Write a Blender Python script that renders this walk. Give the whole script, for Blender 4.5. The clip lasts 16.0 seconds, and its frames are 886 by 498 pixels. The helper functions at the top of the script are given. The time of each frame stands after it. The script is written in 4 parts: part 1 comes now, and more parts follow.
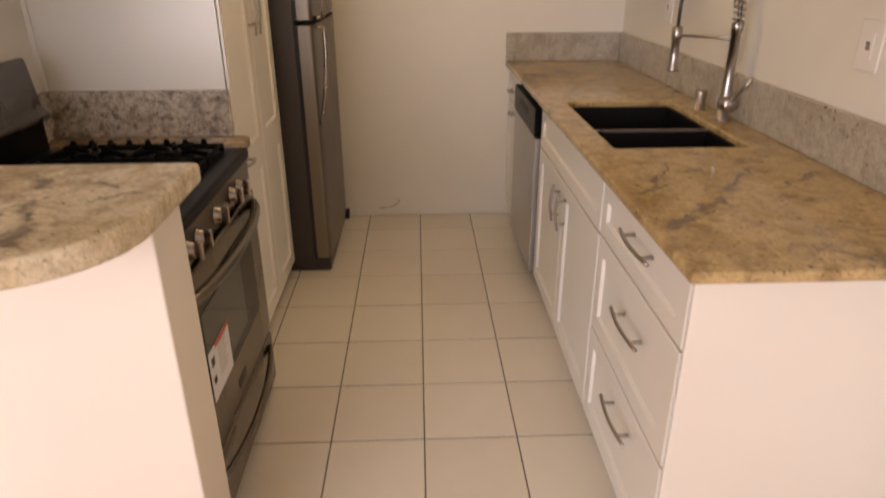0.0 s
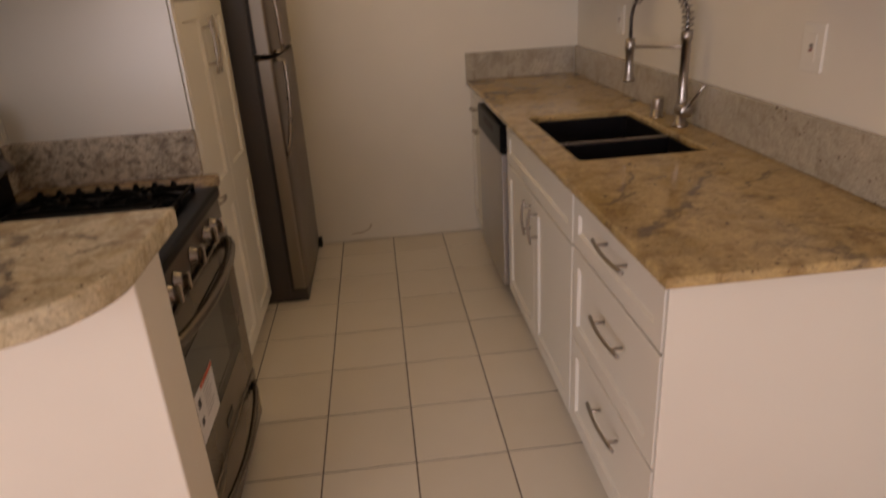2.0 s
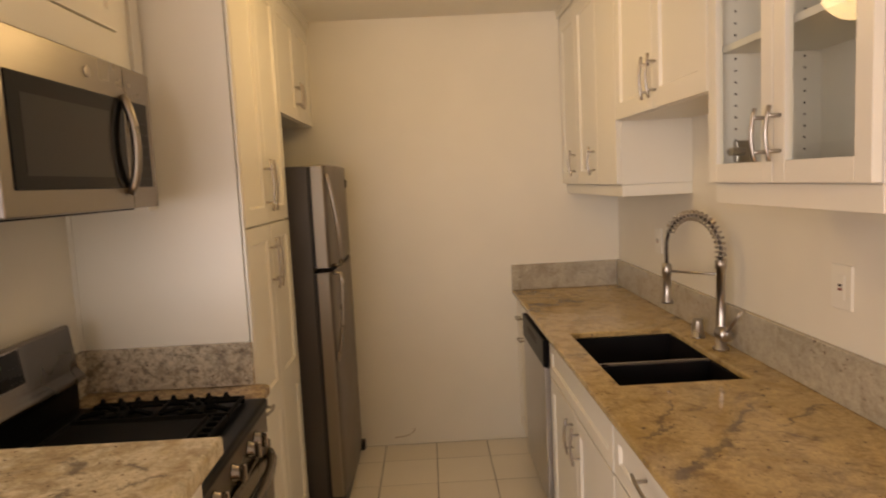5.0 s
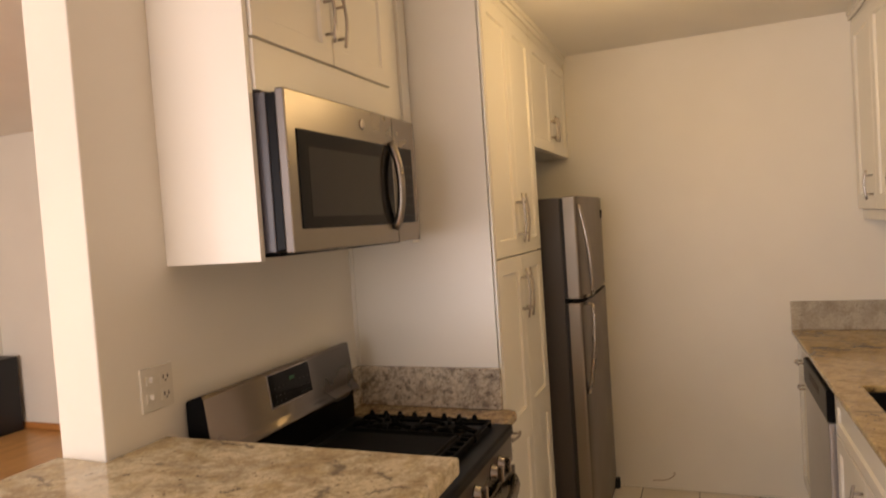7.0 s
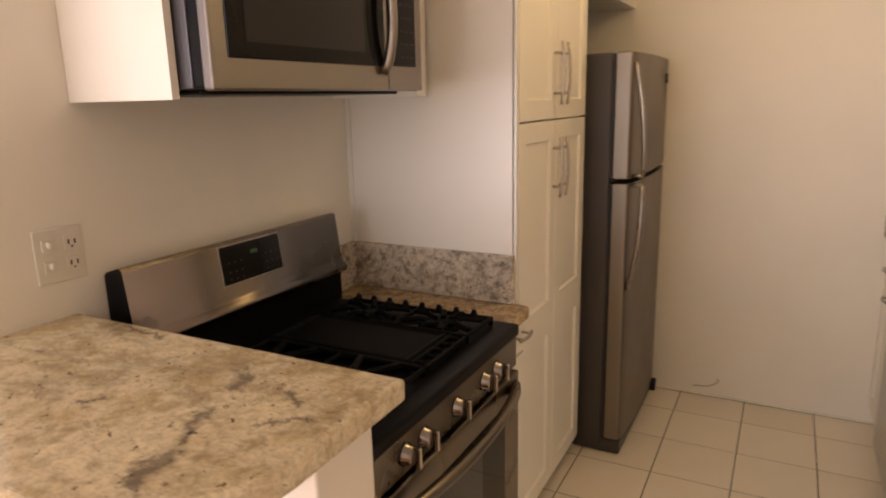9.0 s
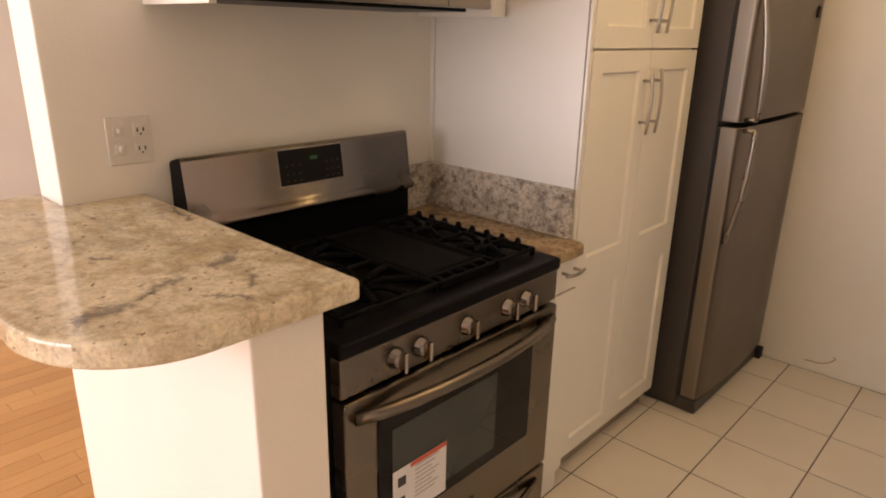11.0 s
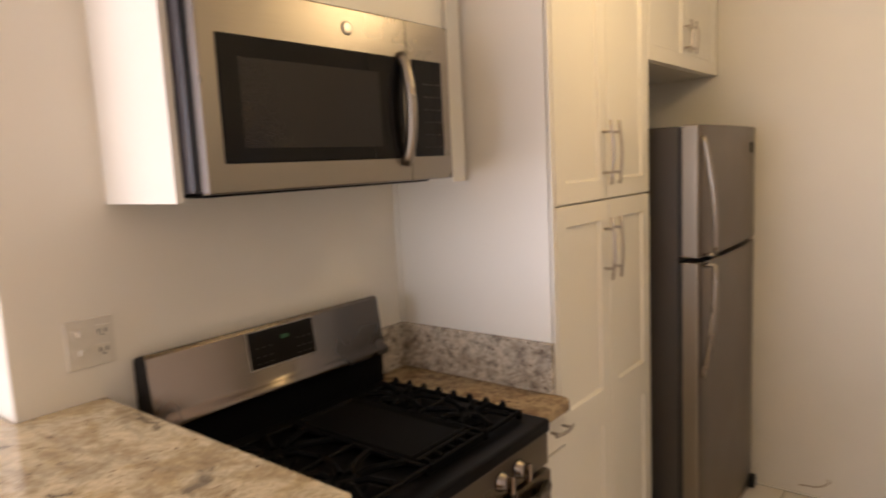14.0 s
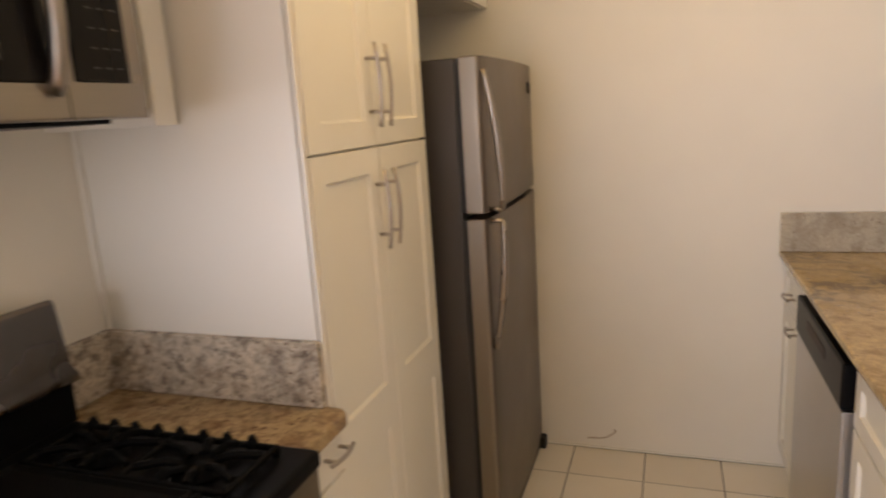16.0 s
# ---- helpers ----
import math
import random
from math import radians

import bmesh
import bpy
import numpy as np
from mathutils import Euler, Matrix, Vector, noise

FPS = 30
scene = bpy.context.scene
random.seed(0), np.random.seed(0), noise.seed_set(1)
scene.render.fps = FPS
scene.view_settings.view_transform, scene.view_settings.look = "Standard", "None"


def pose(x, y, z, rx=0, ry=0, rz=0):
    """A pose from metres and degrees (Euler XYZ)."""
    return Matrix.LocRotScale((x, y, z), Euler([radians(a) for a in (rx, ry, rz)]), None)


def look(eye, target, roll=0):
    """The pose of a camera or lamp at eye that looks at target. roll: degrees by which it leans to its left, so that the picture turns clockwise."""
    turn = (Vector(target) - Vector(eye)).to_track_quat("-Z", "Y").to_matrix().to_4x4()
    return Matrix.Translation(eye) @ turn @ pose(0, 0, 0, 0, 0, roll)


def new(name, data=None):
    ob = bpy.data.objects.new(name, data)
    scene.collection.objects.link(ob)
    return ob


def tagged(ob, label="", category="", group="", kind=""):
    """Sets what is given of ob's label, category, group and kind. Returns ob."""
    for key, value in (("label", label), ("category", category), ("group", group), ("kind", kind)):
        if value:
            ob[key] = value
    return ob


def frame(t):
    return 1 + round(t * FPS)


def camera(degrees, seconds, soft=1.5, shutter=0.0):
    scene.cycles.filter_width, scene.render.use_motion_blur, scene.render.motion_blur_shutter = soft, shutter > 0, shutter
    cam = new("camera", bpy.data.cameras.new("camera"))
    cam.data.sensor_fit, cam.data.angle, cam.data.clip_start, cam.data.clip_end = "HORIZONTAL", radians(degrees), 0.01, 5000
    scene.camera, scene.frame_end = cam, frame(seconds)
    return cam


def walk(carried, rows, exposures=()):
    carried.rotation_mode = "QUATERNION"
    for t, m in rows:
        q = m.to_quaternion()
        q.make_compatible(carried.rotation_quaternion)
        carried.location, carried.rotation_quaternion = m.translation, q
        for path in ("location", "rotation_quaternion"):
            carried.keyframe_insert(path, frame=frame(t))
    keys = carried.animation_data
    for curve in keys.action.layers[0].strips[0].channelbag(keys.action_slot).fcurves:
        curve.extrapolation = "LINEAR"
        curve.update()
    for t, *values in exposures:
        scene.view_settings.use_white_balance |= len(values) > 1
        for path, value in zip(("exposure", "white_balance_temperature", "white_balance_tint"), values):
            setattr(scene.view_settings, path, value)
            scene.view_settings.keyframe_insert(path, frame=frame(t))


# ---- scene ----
cam = camera(68.1, 16.0, soft=1.9, shutter=0.45)
DAY, LAMP = 260.0, 9.8
EXPOSURES = [(0, -0.34, 6700, 20), (0.5, -0.49, 6050, 20), (1, -0.74, 6000, 22), (1.5, -0.94, 6250, 23), (2, -1.08, 7050, 23), (3, -0.63, 7850, 19), (5.5, -0.49, 7900, 17),
             (6.5, -0.44, 7500, 18), (8, -0.5, 7350, 21), (9.5, -0.09, 6900, 21), (12, -0.02, 6650, 21), (13, -0.04, 6350, 19), (16, -0.03, 6400, 16)]
PATH = [
    (0, (0.594, 0.487, 1.452), (0.662, 2.314, 0.641), -0.2),
    (0.5, (0.672, 0.458, 1.418), (0.651, 2.203, 0.441), -1.8),
    (1, (0.675, 0.45, 1.404), (0.612, 2.168, 0.381), -1.8),
    (1.5, (0.64, 0.467, 1.422), (0.647, 2.225, 0.468), -1.8),
    (2, (0.581, 0.471, 1.474), (0.735, 2.313, 0.710), -3.6),
    (2.5, (0.553, 0.468, 1.523), (0.846, 2.372, 0.984), -3.0),
    (3, (0.555, 0.449, 1.542), (0.940, 2.364, 1.107), -2.9),
    (5.5, (0.669, 0.411, 1.593), (0.448, 2.393, 1.449), -3.5),
    (6, (0.717, 0.405, 1.588), (0.201, 2.336, 1.519), -4.5),
    (6.5, (0.697, 0.404, 1.611), (0.037, 2.292, 1.593), -5.0),
    (7, (0.691, 0.411, 1.602), (-0.051, 2.266, 1.527), -3.9),
    (7.5, (0.674, 0.469, 1.587), (-0.069, 2.307, 1.32), -1.9),
    (8, (0.633, 0.609, 1.546), (-0.112, 2.425, 1.159), -1.5),
    (8.5, (0.624, 0.768, 1.536), (-0.122, 2.576, 1.118), -1.2),
    (9, (0.686, 0.88, 1.53), (-0.223, 2.605, 1.085), -1.3),
    (9.5, (0.868, 1.001, 1.52), (-0.281, 2.557, 1.013), 1.6),
    (12, (0.983, 1.048, 1.489), (-0.375, 2.381, 0.874), -1.3),
    (12.5, (0.99, 1.026, 1.547), (-0.448, 2.366, 1.175), -2.4),
    (13, (0.997, 1.004, 1.584), (-0.497, 2.317, 1.379), -3.3),
    (13.5, (0.986, 1.019, 1.582), (-0.49, 2.355, 1.386), -4.1),
    (14, (0.898, 1.062, 1.592), (-0.346, 2.607, 1.338), -2.8),
    (14.5, (0.719, 1.109, 1.573), (-0.162, 2.885, 1.312), -4.2),
    (15, (0.633, 1.159, 1.566), (-0.089, 2.989, 1.209), -2.9),
    (15.5, (0.642, 1.309, 1.554), (-0.138, 3.115, 1.193), -2.9),
    (16, (0.688, 1.519, 1.53), (0.036, 3.365, 1.122), -3.7),
]
walk(cam, [(t, look(eye, target, roll)) for t, eye, target, roll in PATH], EXPOSURES)

# ---------------- world and light ----------------
world = bpy.data.worlds.new("sky")
scene.world = world
world.use_nodes = True
wn = world.node_tree.nodes
sky = wn.new("ShaderNodeTexSky")
sky.sky_type = "NISHITA"
sky.sun_disc = False
sky.sun_elevation, sky.sun_rotation = radians(48), radians(150)
wn["Background"].inputs["Strength"].default_value = 0.06
world.node_tree.links.new(sky.outputs["Color"], wn["Background"].inputs["Color"])

sun_data = bpy.data.lights.new("sun", "SUN")
sun_data.energy, sun_data.angle, sun_data.color = 2.5, radians(0.5), (1.0, 0.95, 0.88)
sun_ob = new("sun", sun_data)
sun_ob.matrix_world = look((2, -6, 8), (0.6, 3.4, 0.0))

# daylight in the opening of the big living-room window behind the walker
day = bpy.data.lights.new("window_daylight", "AREA")
day.shape, day.size, day.size_y = "RECTANGLE", 4.8, 1.8
day.energy, day.color = DAY, (0.935, 0.945, 1.035)
day_ob = new("window_daylight", day)
day_ob.matrix_world = look((-2.25, -3.025, 1.55), (-2.25, 3.0, 1.55))

bulb = bpy.data.lights.new("ceiling_lamp_light", "POINT")
bulb.energy, bulb.shadow_soft_size, bulb.color = LAMP, 0.12, (1.0, 0.74, 0.38)
bulb_ob = new("ceiling_lamp_light", bulb)
bulb_ob.location = (0.57, 2.97, 2.25)

# ---------------- materials ----------------
def nodes_of(name):
    m = bpy.data.materials.new(name)
    m.use_nodes = True
    nt = m.node_tree
    return m, nt.nodes, nt.links, nt.nodes["Principled BSDF"]


def add_noise(n, l, scale, detail=4.0, rough=0.55, stretch=(1, 1, 1), distortion=0.0):
    mp = n.new("ShaderNodeMapping")
    mp.inputs["Scale"].default_value = stretch
    geo = n.new("ShaderNodeNewGeometry")
    l.new(geo.outputs["Position"], mp.inputs["Vector"])
    t = n.new("ShaderNodeTexNoise")
    t.inputs["Scale"].default_value, t.inputs["Detail"].default_value = scale, detail
    t.inputs["Roughness"].default_value, t.inputs["Distortion"].default_value = rough, distortion
    l.new(mp.outputs["Vector"], t.inputs["Vector"])
    return t


def add_ramp(n, l, src, stops):
    r = n.new("ShaderNodeValToRGB")
    e = r.color_ramp.elements
    e[0].position, e[0].color = stops[0][0], (*stops[0][1], 1)
    e[1].position, e[1].color = stops[-1][0], (*stops[-1][1], 1)
    for p, c in stops[1:-1]:
        e.new(p).color = (*c, 1)
    l.new(src, r.inputs["Fac"])
    return r


def add_mix(n, l, fac, a, b, mode="MIX"):
    m = n.new("ShaderNodeMix")
    m.data_type, m.blend_type = "RGBA", mode
    for value, socket in ((fac, m.inputs[0]), (a, m.inputs[6]), (b, m.inputs[7])):
        if hasattr(value, "links"):
            l.new(value, socket)
        else:
            socket.default_value = value if isinstance(value, float) else (*value, 1)
    return m.outputs[2]


def add_bump(n, l, b, height, strength, distance=0.002):
    bp = n.new("ShaderNodeBump")
    bp.inputs["Strength"].default_value, bp.inputs["Distance"].default_value = strength, distance
    l.new(height, bp.inputs["Height"])
    l.new(bp.outputs["Normal"], b.inputs["Normal"])


def paint(name, color, rough=0.5, grain=160.0, relief=0.15, mottle=0.05):
    """Painted surface: faint large mottling and fine roller texture."""
    m, n, l, b = nodes_of(name)
    big, fine = add_noise(n, l, 1.7, 3), add_noise(n, l, grain, 3)
    dark = tuple(c * (1 - mottle) for c in color)
    col = add_mix(n, l, add_ramp(n, l, big.outputs["Fac"], ((0.35, (0, 0, 0)), (0.65, (1, 1, 1)))).outputs["Color"], dark, color)
    l.new(col, b.inputs["Base Color"])
    b.inputs["Roughness"].default_value = rough
    add_bump(n, l, b, fine.outputs["Fac"], relief)
    return m


def metal(name, color, rough=0.3, stretch=(1, 60, 60), var=0.12, relief=0.06):
    """Brushed metal: streaks along one axis in colour, gloss and relief."""
    m, n, l, b = nodes_of(name)
    streak, smudge = add_noise(n, l, 14, 4, 0.6, stretch), add_noise(n, l, 3.0, 3)
    lo = tuple(c * (1 - var) for c in color)
    l.new(add_mix(n, l, streak.outputs["Fac"], lo, color), b.inputs["Base Color"])
    b.inputs["Metallic"].default_value = 1.0
    r = n.new("ShaderNodeMapRange")
    r.inputs["To Min"].default_value, r.inputs["To Max"].default_value = rough * 0.75, rough * 1.3
    l.new(smudge.outputs["Fac"], r.inputs["Value"])
    l.new(r.outputs["Result"], b.inputs["Roughness"])
    add_bump(n, l, b, streak.outputs["Fac"], relief, 0.0005)
    return m


def plain(name, color, rough=0.4, metallic=0.0, var=0.15, scale=40.0, relief=0.05, spec=0.5):
    m, n, l, b = nodes_of(name)
    t = add_noise(n, l, scale, 3)
    l.new(add_mix(n, l, t.outputs["Fac"], tuple(c * (1 - var) for c in color), color), b.inputs["Base Color"])
    b.inputs["Roughness"].default_value, b.inputs["Metallic"].default_value = rough, metallic
    b.inputs["Specular IOR Level"].default_value = spec
    add_bump(n, l, b, t.outputs["Fac"], relief, 0.001)
    return m


def granite(name, light, mid, brown, grey, coarse, rough=0.12, vein=0.7, blotch=0.62, streaks=(), speck=0.61, dark=0.5, edge=0.09, coarseness=0.8):
    """Polished granite: cream ground, tan clouds, sparse veins, grains and dark flecks.
    streaks: dark flowing veins of their own, as x0, y0, x1, y1 and half width."""
    m, n, l, b = nodes_of(name)
    cloud = add_noise(n, l, 4.0 * coarse, 8, 0.66, distortion=0.5)
    flow = add_noise(n, l, 1.5, 9, 0.62, (1.0, 1.5, 1.0), 0.5)
    where = add_noise(n, l, 2.2, 3, 0.5)
    grain = add_noise(n, l, 130.0, 5, 0.75)
    fleck = add_noise(n, l, 36.0 * coarse, 5, 0.7)
    patch = add_noise(n, l, 13.0 * coarse, 7, 0.7, distortion=0.3)
    pale = add_noise(n, l, 9.0 * coarse, 6, 0.65, distortion=0.4)
    base = add_ramp(n, l, cloud.outputs["Fac"], ((0.36, mid), (0.48, light), (0.54, light), (0.64, mid))).outputs["Color"]
    lf = add_ramp(n, l, pale.outputs["Fac"], ((0.56, (0, 0, 0)), (0.66, (0.6, 0.6, 0.6)))).outputs["Color"]
    base = add_mix(n, l, lf, base, tuple(min(0.85, c * 1.18) for c in light))
    grainy = add_ramp(n, l, grain.outputs["Fac"], ((0.34, (0.66, 0.63, 0.60)), (0.50, (0.97, 0.97, 0.97)), (0.68, (1.08, 1.08, 1.08)))).outputs["Color"]
    base = add_mix(n, l, 0.75, base, grainy, "MULTIPLY")
    pf = add_ramp(n, l, patch.outputs["Fac"], ((blotch - edge, (0, 0, 0)), (blotch + 0.03, (0.75, 0.75, 0.75)))).outputs["Color"]
    base = add_mix(n, l, pf, base, brown)
    vf = add_ramp(n, l, flow.outputs["Fac"], ((0.47, (0, 0, 0)), (0.50, (vein, vein, vein)), (0.53, (0, 0, 0)))).outputs["Color"]
    wf = add_ramp(n, l, where.outputs["Fac"], ((0.47, (0, 0, 0)), (0.62, (1, 1, 1)))).outputs["Color"]
    base = add_mix(n, l, add_mix(n, l, 1.0, vf, wf, "MULTIPLY"), base, grey)
    if streaks:
        geo = n.new("ShaderNodeNewGeometry")
        warp = add_noise(n, l, 13.0, 8, 0.75)
        off = n.new("ShaderNodeVectorMath")
        off.operation = "MULTIPLY_ADD"
        l.new(warp.outputs["Color"], off.inputs[0])
        off.inputs[1].default_value = (0.14, 0.14, 0)
        l.new(geo.outputs["Position"], off.inputs[2])

        def calc(op, a, c):
            q = n.new("ShaderNodeMath")
            q.operation = op
            for v, sock in ((a, q.inputs[0]), (c, q.inputs[1])):
                if hasattr(v, "links"):
                    l.new(v, sock)
                else:
                    sock.default_value = v
            return q.outputs[0]

        def dotted(d, k):
            q = n.new("ShaderNodeVectorMath")
            q.operation = "DOT_PRODUCT"
            l.new(off.outputs[0], q.inputs[0])
            q.inputs[1].default_value = (d[0], d[1], 0)
            return calc("SUBTRACT", q.outputs["Value"], k)
        for x0, y0, x1, y1, w in streaks:
            x0, y0, x1, y1 = x0 + 0.07, y0 + 0.07, x1 + 0.07, y1 + 0.07
            ln = math.hypot(x1 - x0, y1 - y0)
            d = ((x1 - x0) / ln, (y1 - y0) / ln)
            along = dotted(d, d[0] * (x0 + x1) / 2 + d[1] * (y0 + y1) / 2)
            across = dotted((-d[1], d[0]), -d[1] * x0 + d[0] * y0)
            a2 = calc("DIVIDE", calc("ABSOLUTE", across, 0.0), w)
            l2 = calc("DIVIDE", calc("ABSOLUTE", along, 0.0), ln / 2)
            f = calc("SUBTRACT", 1.0, calc("MAXIMUM", a2, calc("POWER", l2, 4.0)))
            f = calc("MULTIPLY", calc("MAXIMUM", f, 0.0), calc("ADD", patch.outputs["Fac"], 0.45))
            base = add_mix(n, l, calc("MINIMUM", f, dark), base, grey)
    ff = add_ramp(n, l, fleck.outputs["Fac"], ((speck, (0, 0, 0)), (speck + 0.04, (0.85, 0.85, 0.85)))).outputs["Color"]
    base = add_mix(n, l, ff, base, (0.07, 0.05, 0.04))
    # crystals of about a centimetre, and small crisp garnet flecks gathered in drifts
    crystal = add_noise(n, l, 52.0, 4, 0.6, distortion=0.6)
    tone = add_ramp(n, l, crystal.outputs["Fac"], ((0.36, (0.78, 0.75, 0.71)), (0.5, (1.0, 1.0, 1.0)), (0.62, (1.14, 1.13, 1.10)))).outputs["Color"]
    base = add_mix(n, l, coarseness, base, tone, "MULTIPLY")
    chip, drift = add_noise(n, l, 95.0, 1.5, 0.5, (1.0, 0.7, 1.0)), add_noise(n, l, 7.0, 3, 0.6)
    lifted = n.new("ShaderNodeMath")
    lifted.operation = "MULTIPLY_ADD"
    l.new(drift.outputs["Fac"], lifted.inputs[0])
    lifted.inputs[1].default_value = 0.30
    l.new(chip.outputs["Fac"], lifted.inputs[2])
    cf = add_ramp(n, l, lifted.outputs[0], ((0.872, (0, 0, 0)), (0.895, (0.9, 0.9, 0.9)))).outputs["Color"]
    base = add_mix(n, l, cf, base, (0.10, 0.045, 0.03))
    l.new(base, b.inputs["Base Color"])
    b.inputs["Roughness"].default_value = rough
    add_bump(n, l, b, grain.outputs["Fac"], 0.02, 0.0005)
    return m


SV1 = ((1.12, 1.76, 1.22, 1.86, 0.022), (1.22, 1.86, 1.34, 1.98, 0.020), (1.34, 1.99, 1.52, 2.21, 0.014), (1.48, 2.02, 1.70, 2.17, 0.010),
       (1.18, 2.03, 1.30, 2.27, 0.010), (1.10, 2.80, 1.22, 2.805, 0.008), (1.12, 1.99, 1.25, 2.08, 0.009))
SV2 = ((0.055, 1.30, 0.015, 1.39, 0.022), (0.015, 1.385, -0.03, 1.50, 0.017), (-0.035, 1.55, -0.07, 1.625, 0.026), (0.06, 1.48, 0.15, 1.54, 0.008),
       (0.05, 1.58, 0.09, 1.56, 0.008), (-0.47, 1.685, -0.33, 1.675, 0.012), (-0.21, 1.41, -0.215, 1.475, 0.010), (-0.62, 1.36, -0.75, 1.42, 0.008))
WALL = paint("wall_paint", (0.82, 0.772, 0.665), 0.55, 190, 0.25)
CEIL = paint("ceiling_paint", (0.86, 0.825, 0.75), 0.7, 120, 0.3)
CAB = paint("cabinet_lacquer", (0.83, 0.795, 0.70), 0.32, 60, 0.03, 0.03)
CABIN = paint("cabinet_inside", (0.78, 0.76, 0.71), 0.5, 60, 0.03, 0.03)
# one cream granite: lamplight gold on counters, daylight grey on splashes put into colours
GRAN = granite("granite_counter_lamplit", (0.56, 0.405, 0.185), (0.44, 0.30, 0.115), (0.25, 0.155, 0.065), (0.10, 0.075, 0.06), 1.0, 0.12, 0.7, 0.60, SV1, 0.62, 0.68, 0.09, 0.65)
GRANP = granite("granite_bar_top", (0.67, 0.59, 0.41), (0.50, 0.40, 0.23), (0.35, 0.265, 0.155), (0.085, 0.065, 0.06), 1.0, 0.10, 0.35, 0.595, SV2, 0.64, 0.68)
GSPL = granite("granite_splash_daylit", (0.49, 0.44, 0.345), (0.41, 0.36, 0.275), (0.31, 0.265, 0.19), (0.20, 0.18, 0.15), 1.5, 0.2, 0.3, 0.63, (), 0.64, 0.5, 0.09, 0.4)
GSPL2 = granite("granite_splash_mottled", (0.60, 0.535, 0.425), (0.38, 0.315, 0.235), (0.15, 0.125, 0.10), (0.12, 0.105, 0.095), 2.6, 0.2, 0.5, 0.568, (), 0.62, 0.5, 0.07)
STEEL = metal("stainless_steel", (0.195, 0.167, 0.138), 0.25, (60, 0.6, 60), 0.16, 0.5)
STEELD = metal("stainless_steel_oven", (0.21, 0.18, 0.145), 0.27, (60, 1, 60))
# knob steel in a darker copy: dark reflections on the base put into colour
KNOBB = metal("knob_base_dark_reflection", (0.24, 0.22, 0.205), 0.16, (20, 20, 20), 0.06)
KNOB = metal("polished_knob_steel", (0.46, 0.43, 0.40), 0.14, (20, 20, 20), 0.06)
# fridge door steel, paler: window light on the door edge put into its colour
EDGE = metal("fridge_edge_steel_daylit", (0.28, 0.245, 0.20), 0.42, (60, 60, 1))
STEELM = metal("stainless_steel_microwave", (0.33, 0.295, 0.25), 0.27, (60, 0.6, 60), 0.14, 0.42)
STEELV = metal("stainless_steel_fridge", (0.18, 0.15, 0.125), 0.35, (60, 60, 1))
CHROME = metal("brushed_nickel", (0.46, 0.42, 0.38), 0.28, (20, 20, 20), 0.08)
SPRINGD = plain("hose_sleeve", (0.10, 0.085, 0.075), 0.4, 0.6)
BODY = plain("fridge_side_paint", (0.055, 0.047, 0.042), 0.42, 0.0, 0.15, 220, 0.3)
BLACK = plain("black_enamel", (0.005, 0.005, 0.0055), 0.32, spec=0.08)
IRON = plain("cast_iron", (0.0055, 0.0055, 0.0055), 0.55, 0.0, 0.3, 260, 0.3, 0.06)
RUBBER = plain("black_rubber", (0.012, 0.012, 0.012), 0.6)
GLOSS = plain("black_glass", (0.008, 0.007, 0.006), 0.08, 0.0, 0.1, 10, 0.0, 0.16)
SINKM = plain("black_composite_sink", (0.008, 0.007, 0.008), 0.45, 0.0, 0.3, 300, 0.15, 0.2)
PLASTIC = plain("ivory_plastic", (0.74, 0.69, 0.58), 0.35)
PAPER = plain("sticker_paper", (0.80, 0.78, 0.76), 0.6)
RED = plain("sticker_red", (0.65, 0.12, 0.05), 0.6)
INK = plain("sticker_ink", (0.04, 0.04, 0.04), 0.6)
INKG = plain("sticker_grey_print", (0.45, 0.44, 0.43), 0.6)
DARKSCR = plain("panel_print", (0.03, 0.03, 0.028), 0.4)
STAIN = plain("brown_stain", (0.42, 0.30, 0.17), 0.7)
GROUT = plain("grout", (0.16, 0.132, 0.10), 0.9, 0.0, 0.3, 90, 0.3)
SLOT = plain("dark_slot", (0.03, 0.02, 0.015), 0.6)


def tile_material():
    m, n, l, b = nodes_of("ceramic_floor_tile")
    info = n.new("ShaderNodeObjectInfo")
    t, f = add_noise(n, l, 6.0, 4), add_noise(n, l, 110.0, 3)
    col = add_mix(n, l, t.outputs["Fac"], (0.80, 0.735, 0.62), (0.86, 0.805, 0.70))
    r = add_ramp(n, l, info.outputs["Random"], ((0, (0.93, 0.92, 0.90)), (1, (1, 1, 1)))).outputs["Color"]
    l.new(add_mix(n, l, 1.0, col, r, "MULTIPLY"), b.inputs["Base Color"])
    b.inputs["Roughness"].default_value = 0.3
    add_bump(n, l, b, f.outputs["Fac"], 0.06, 0.001)
    return m


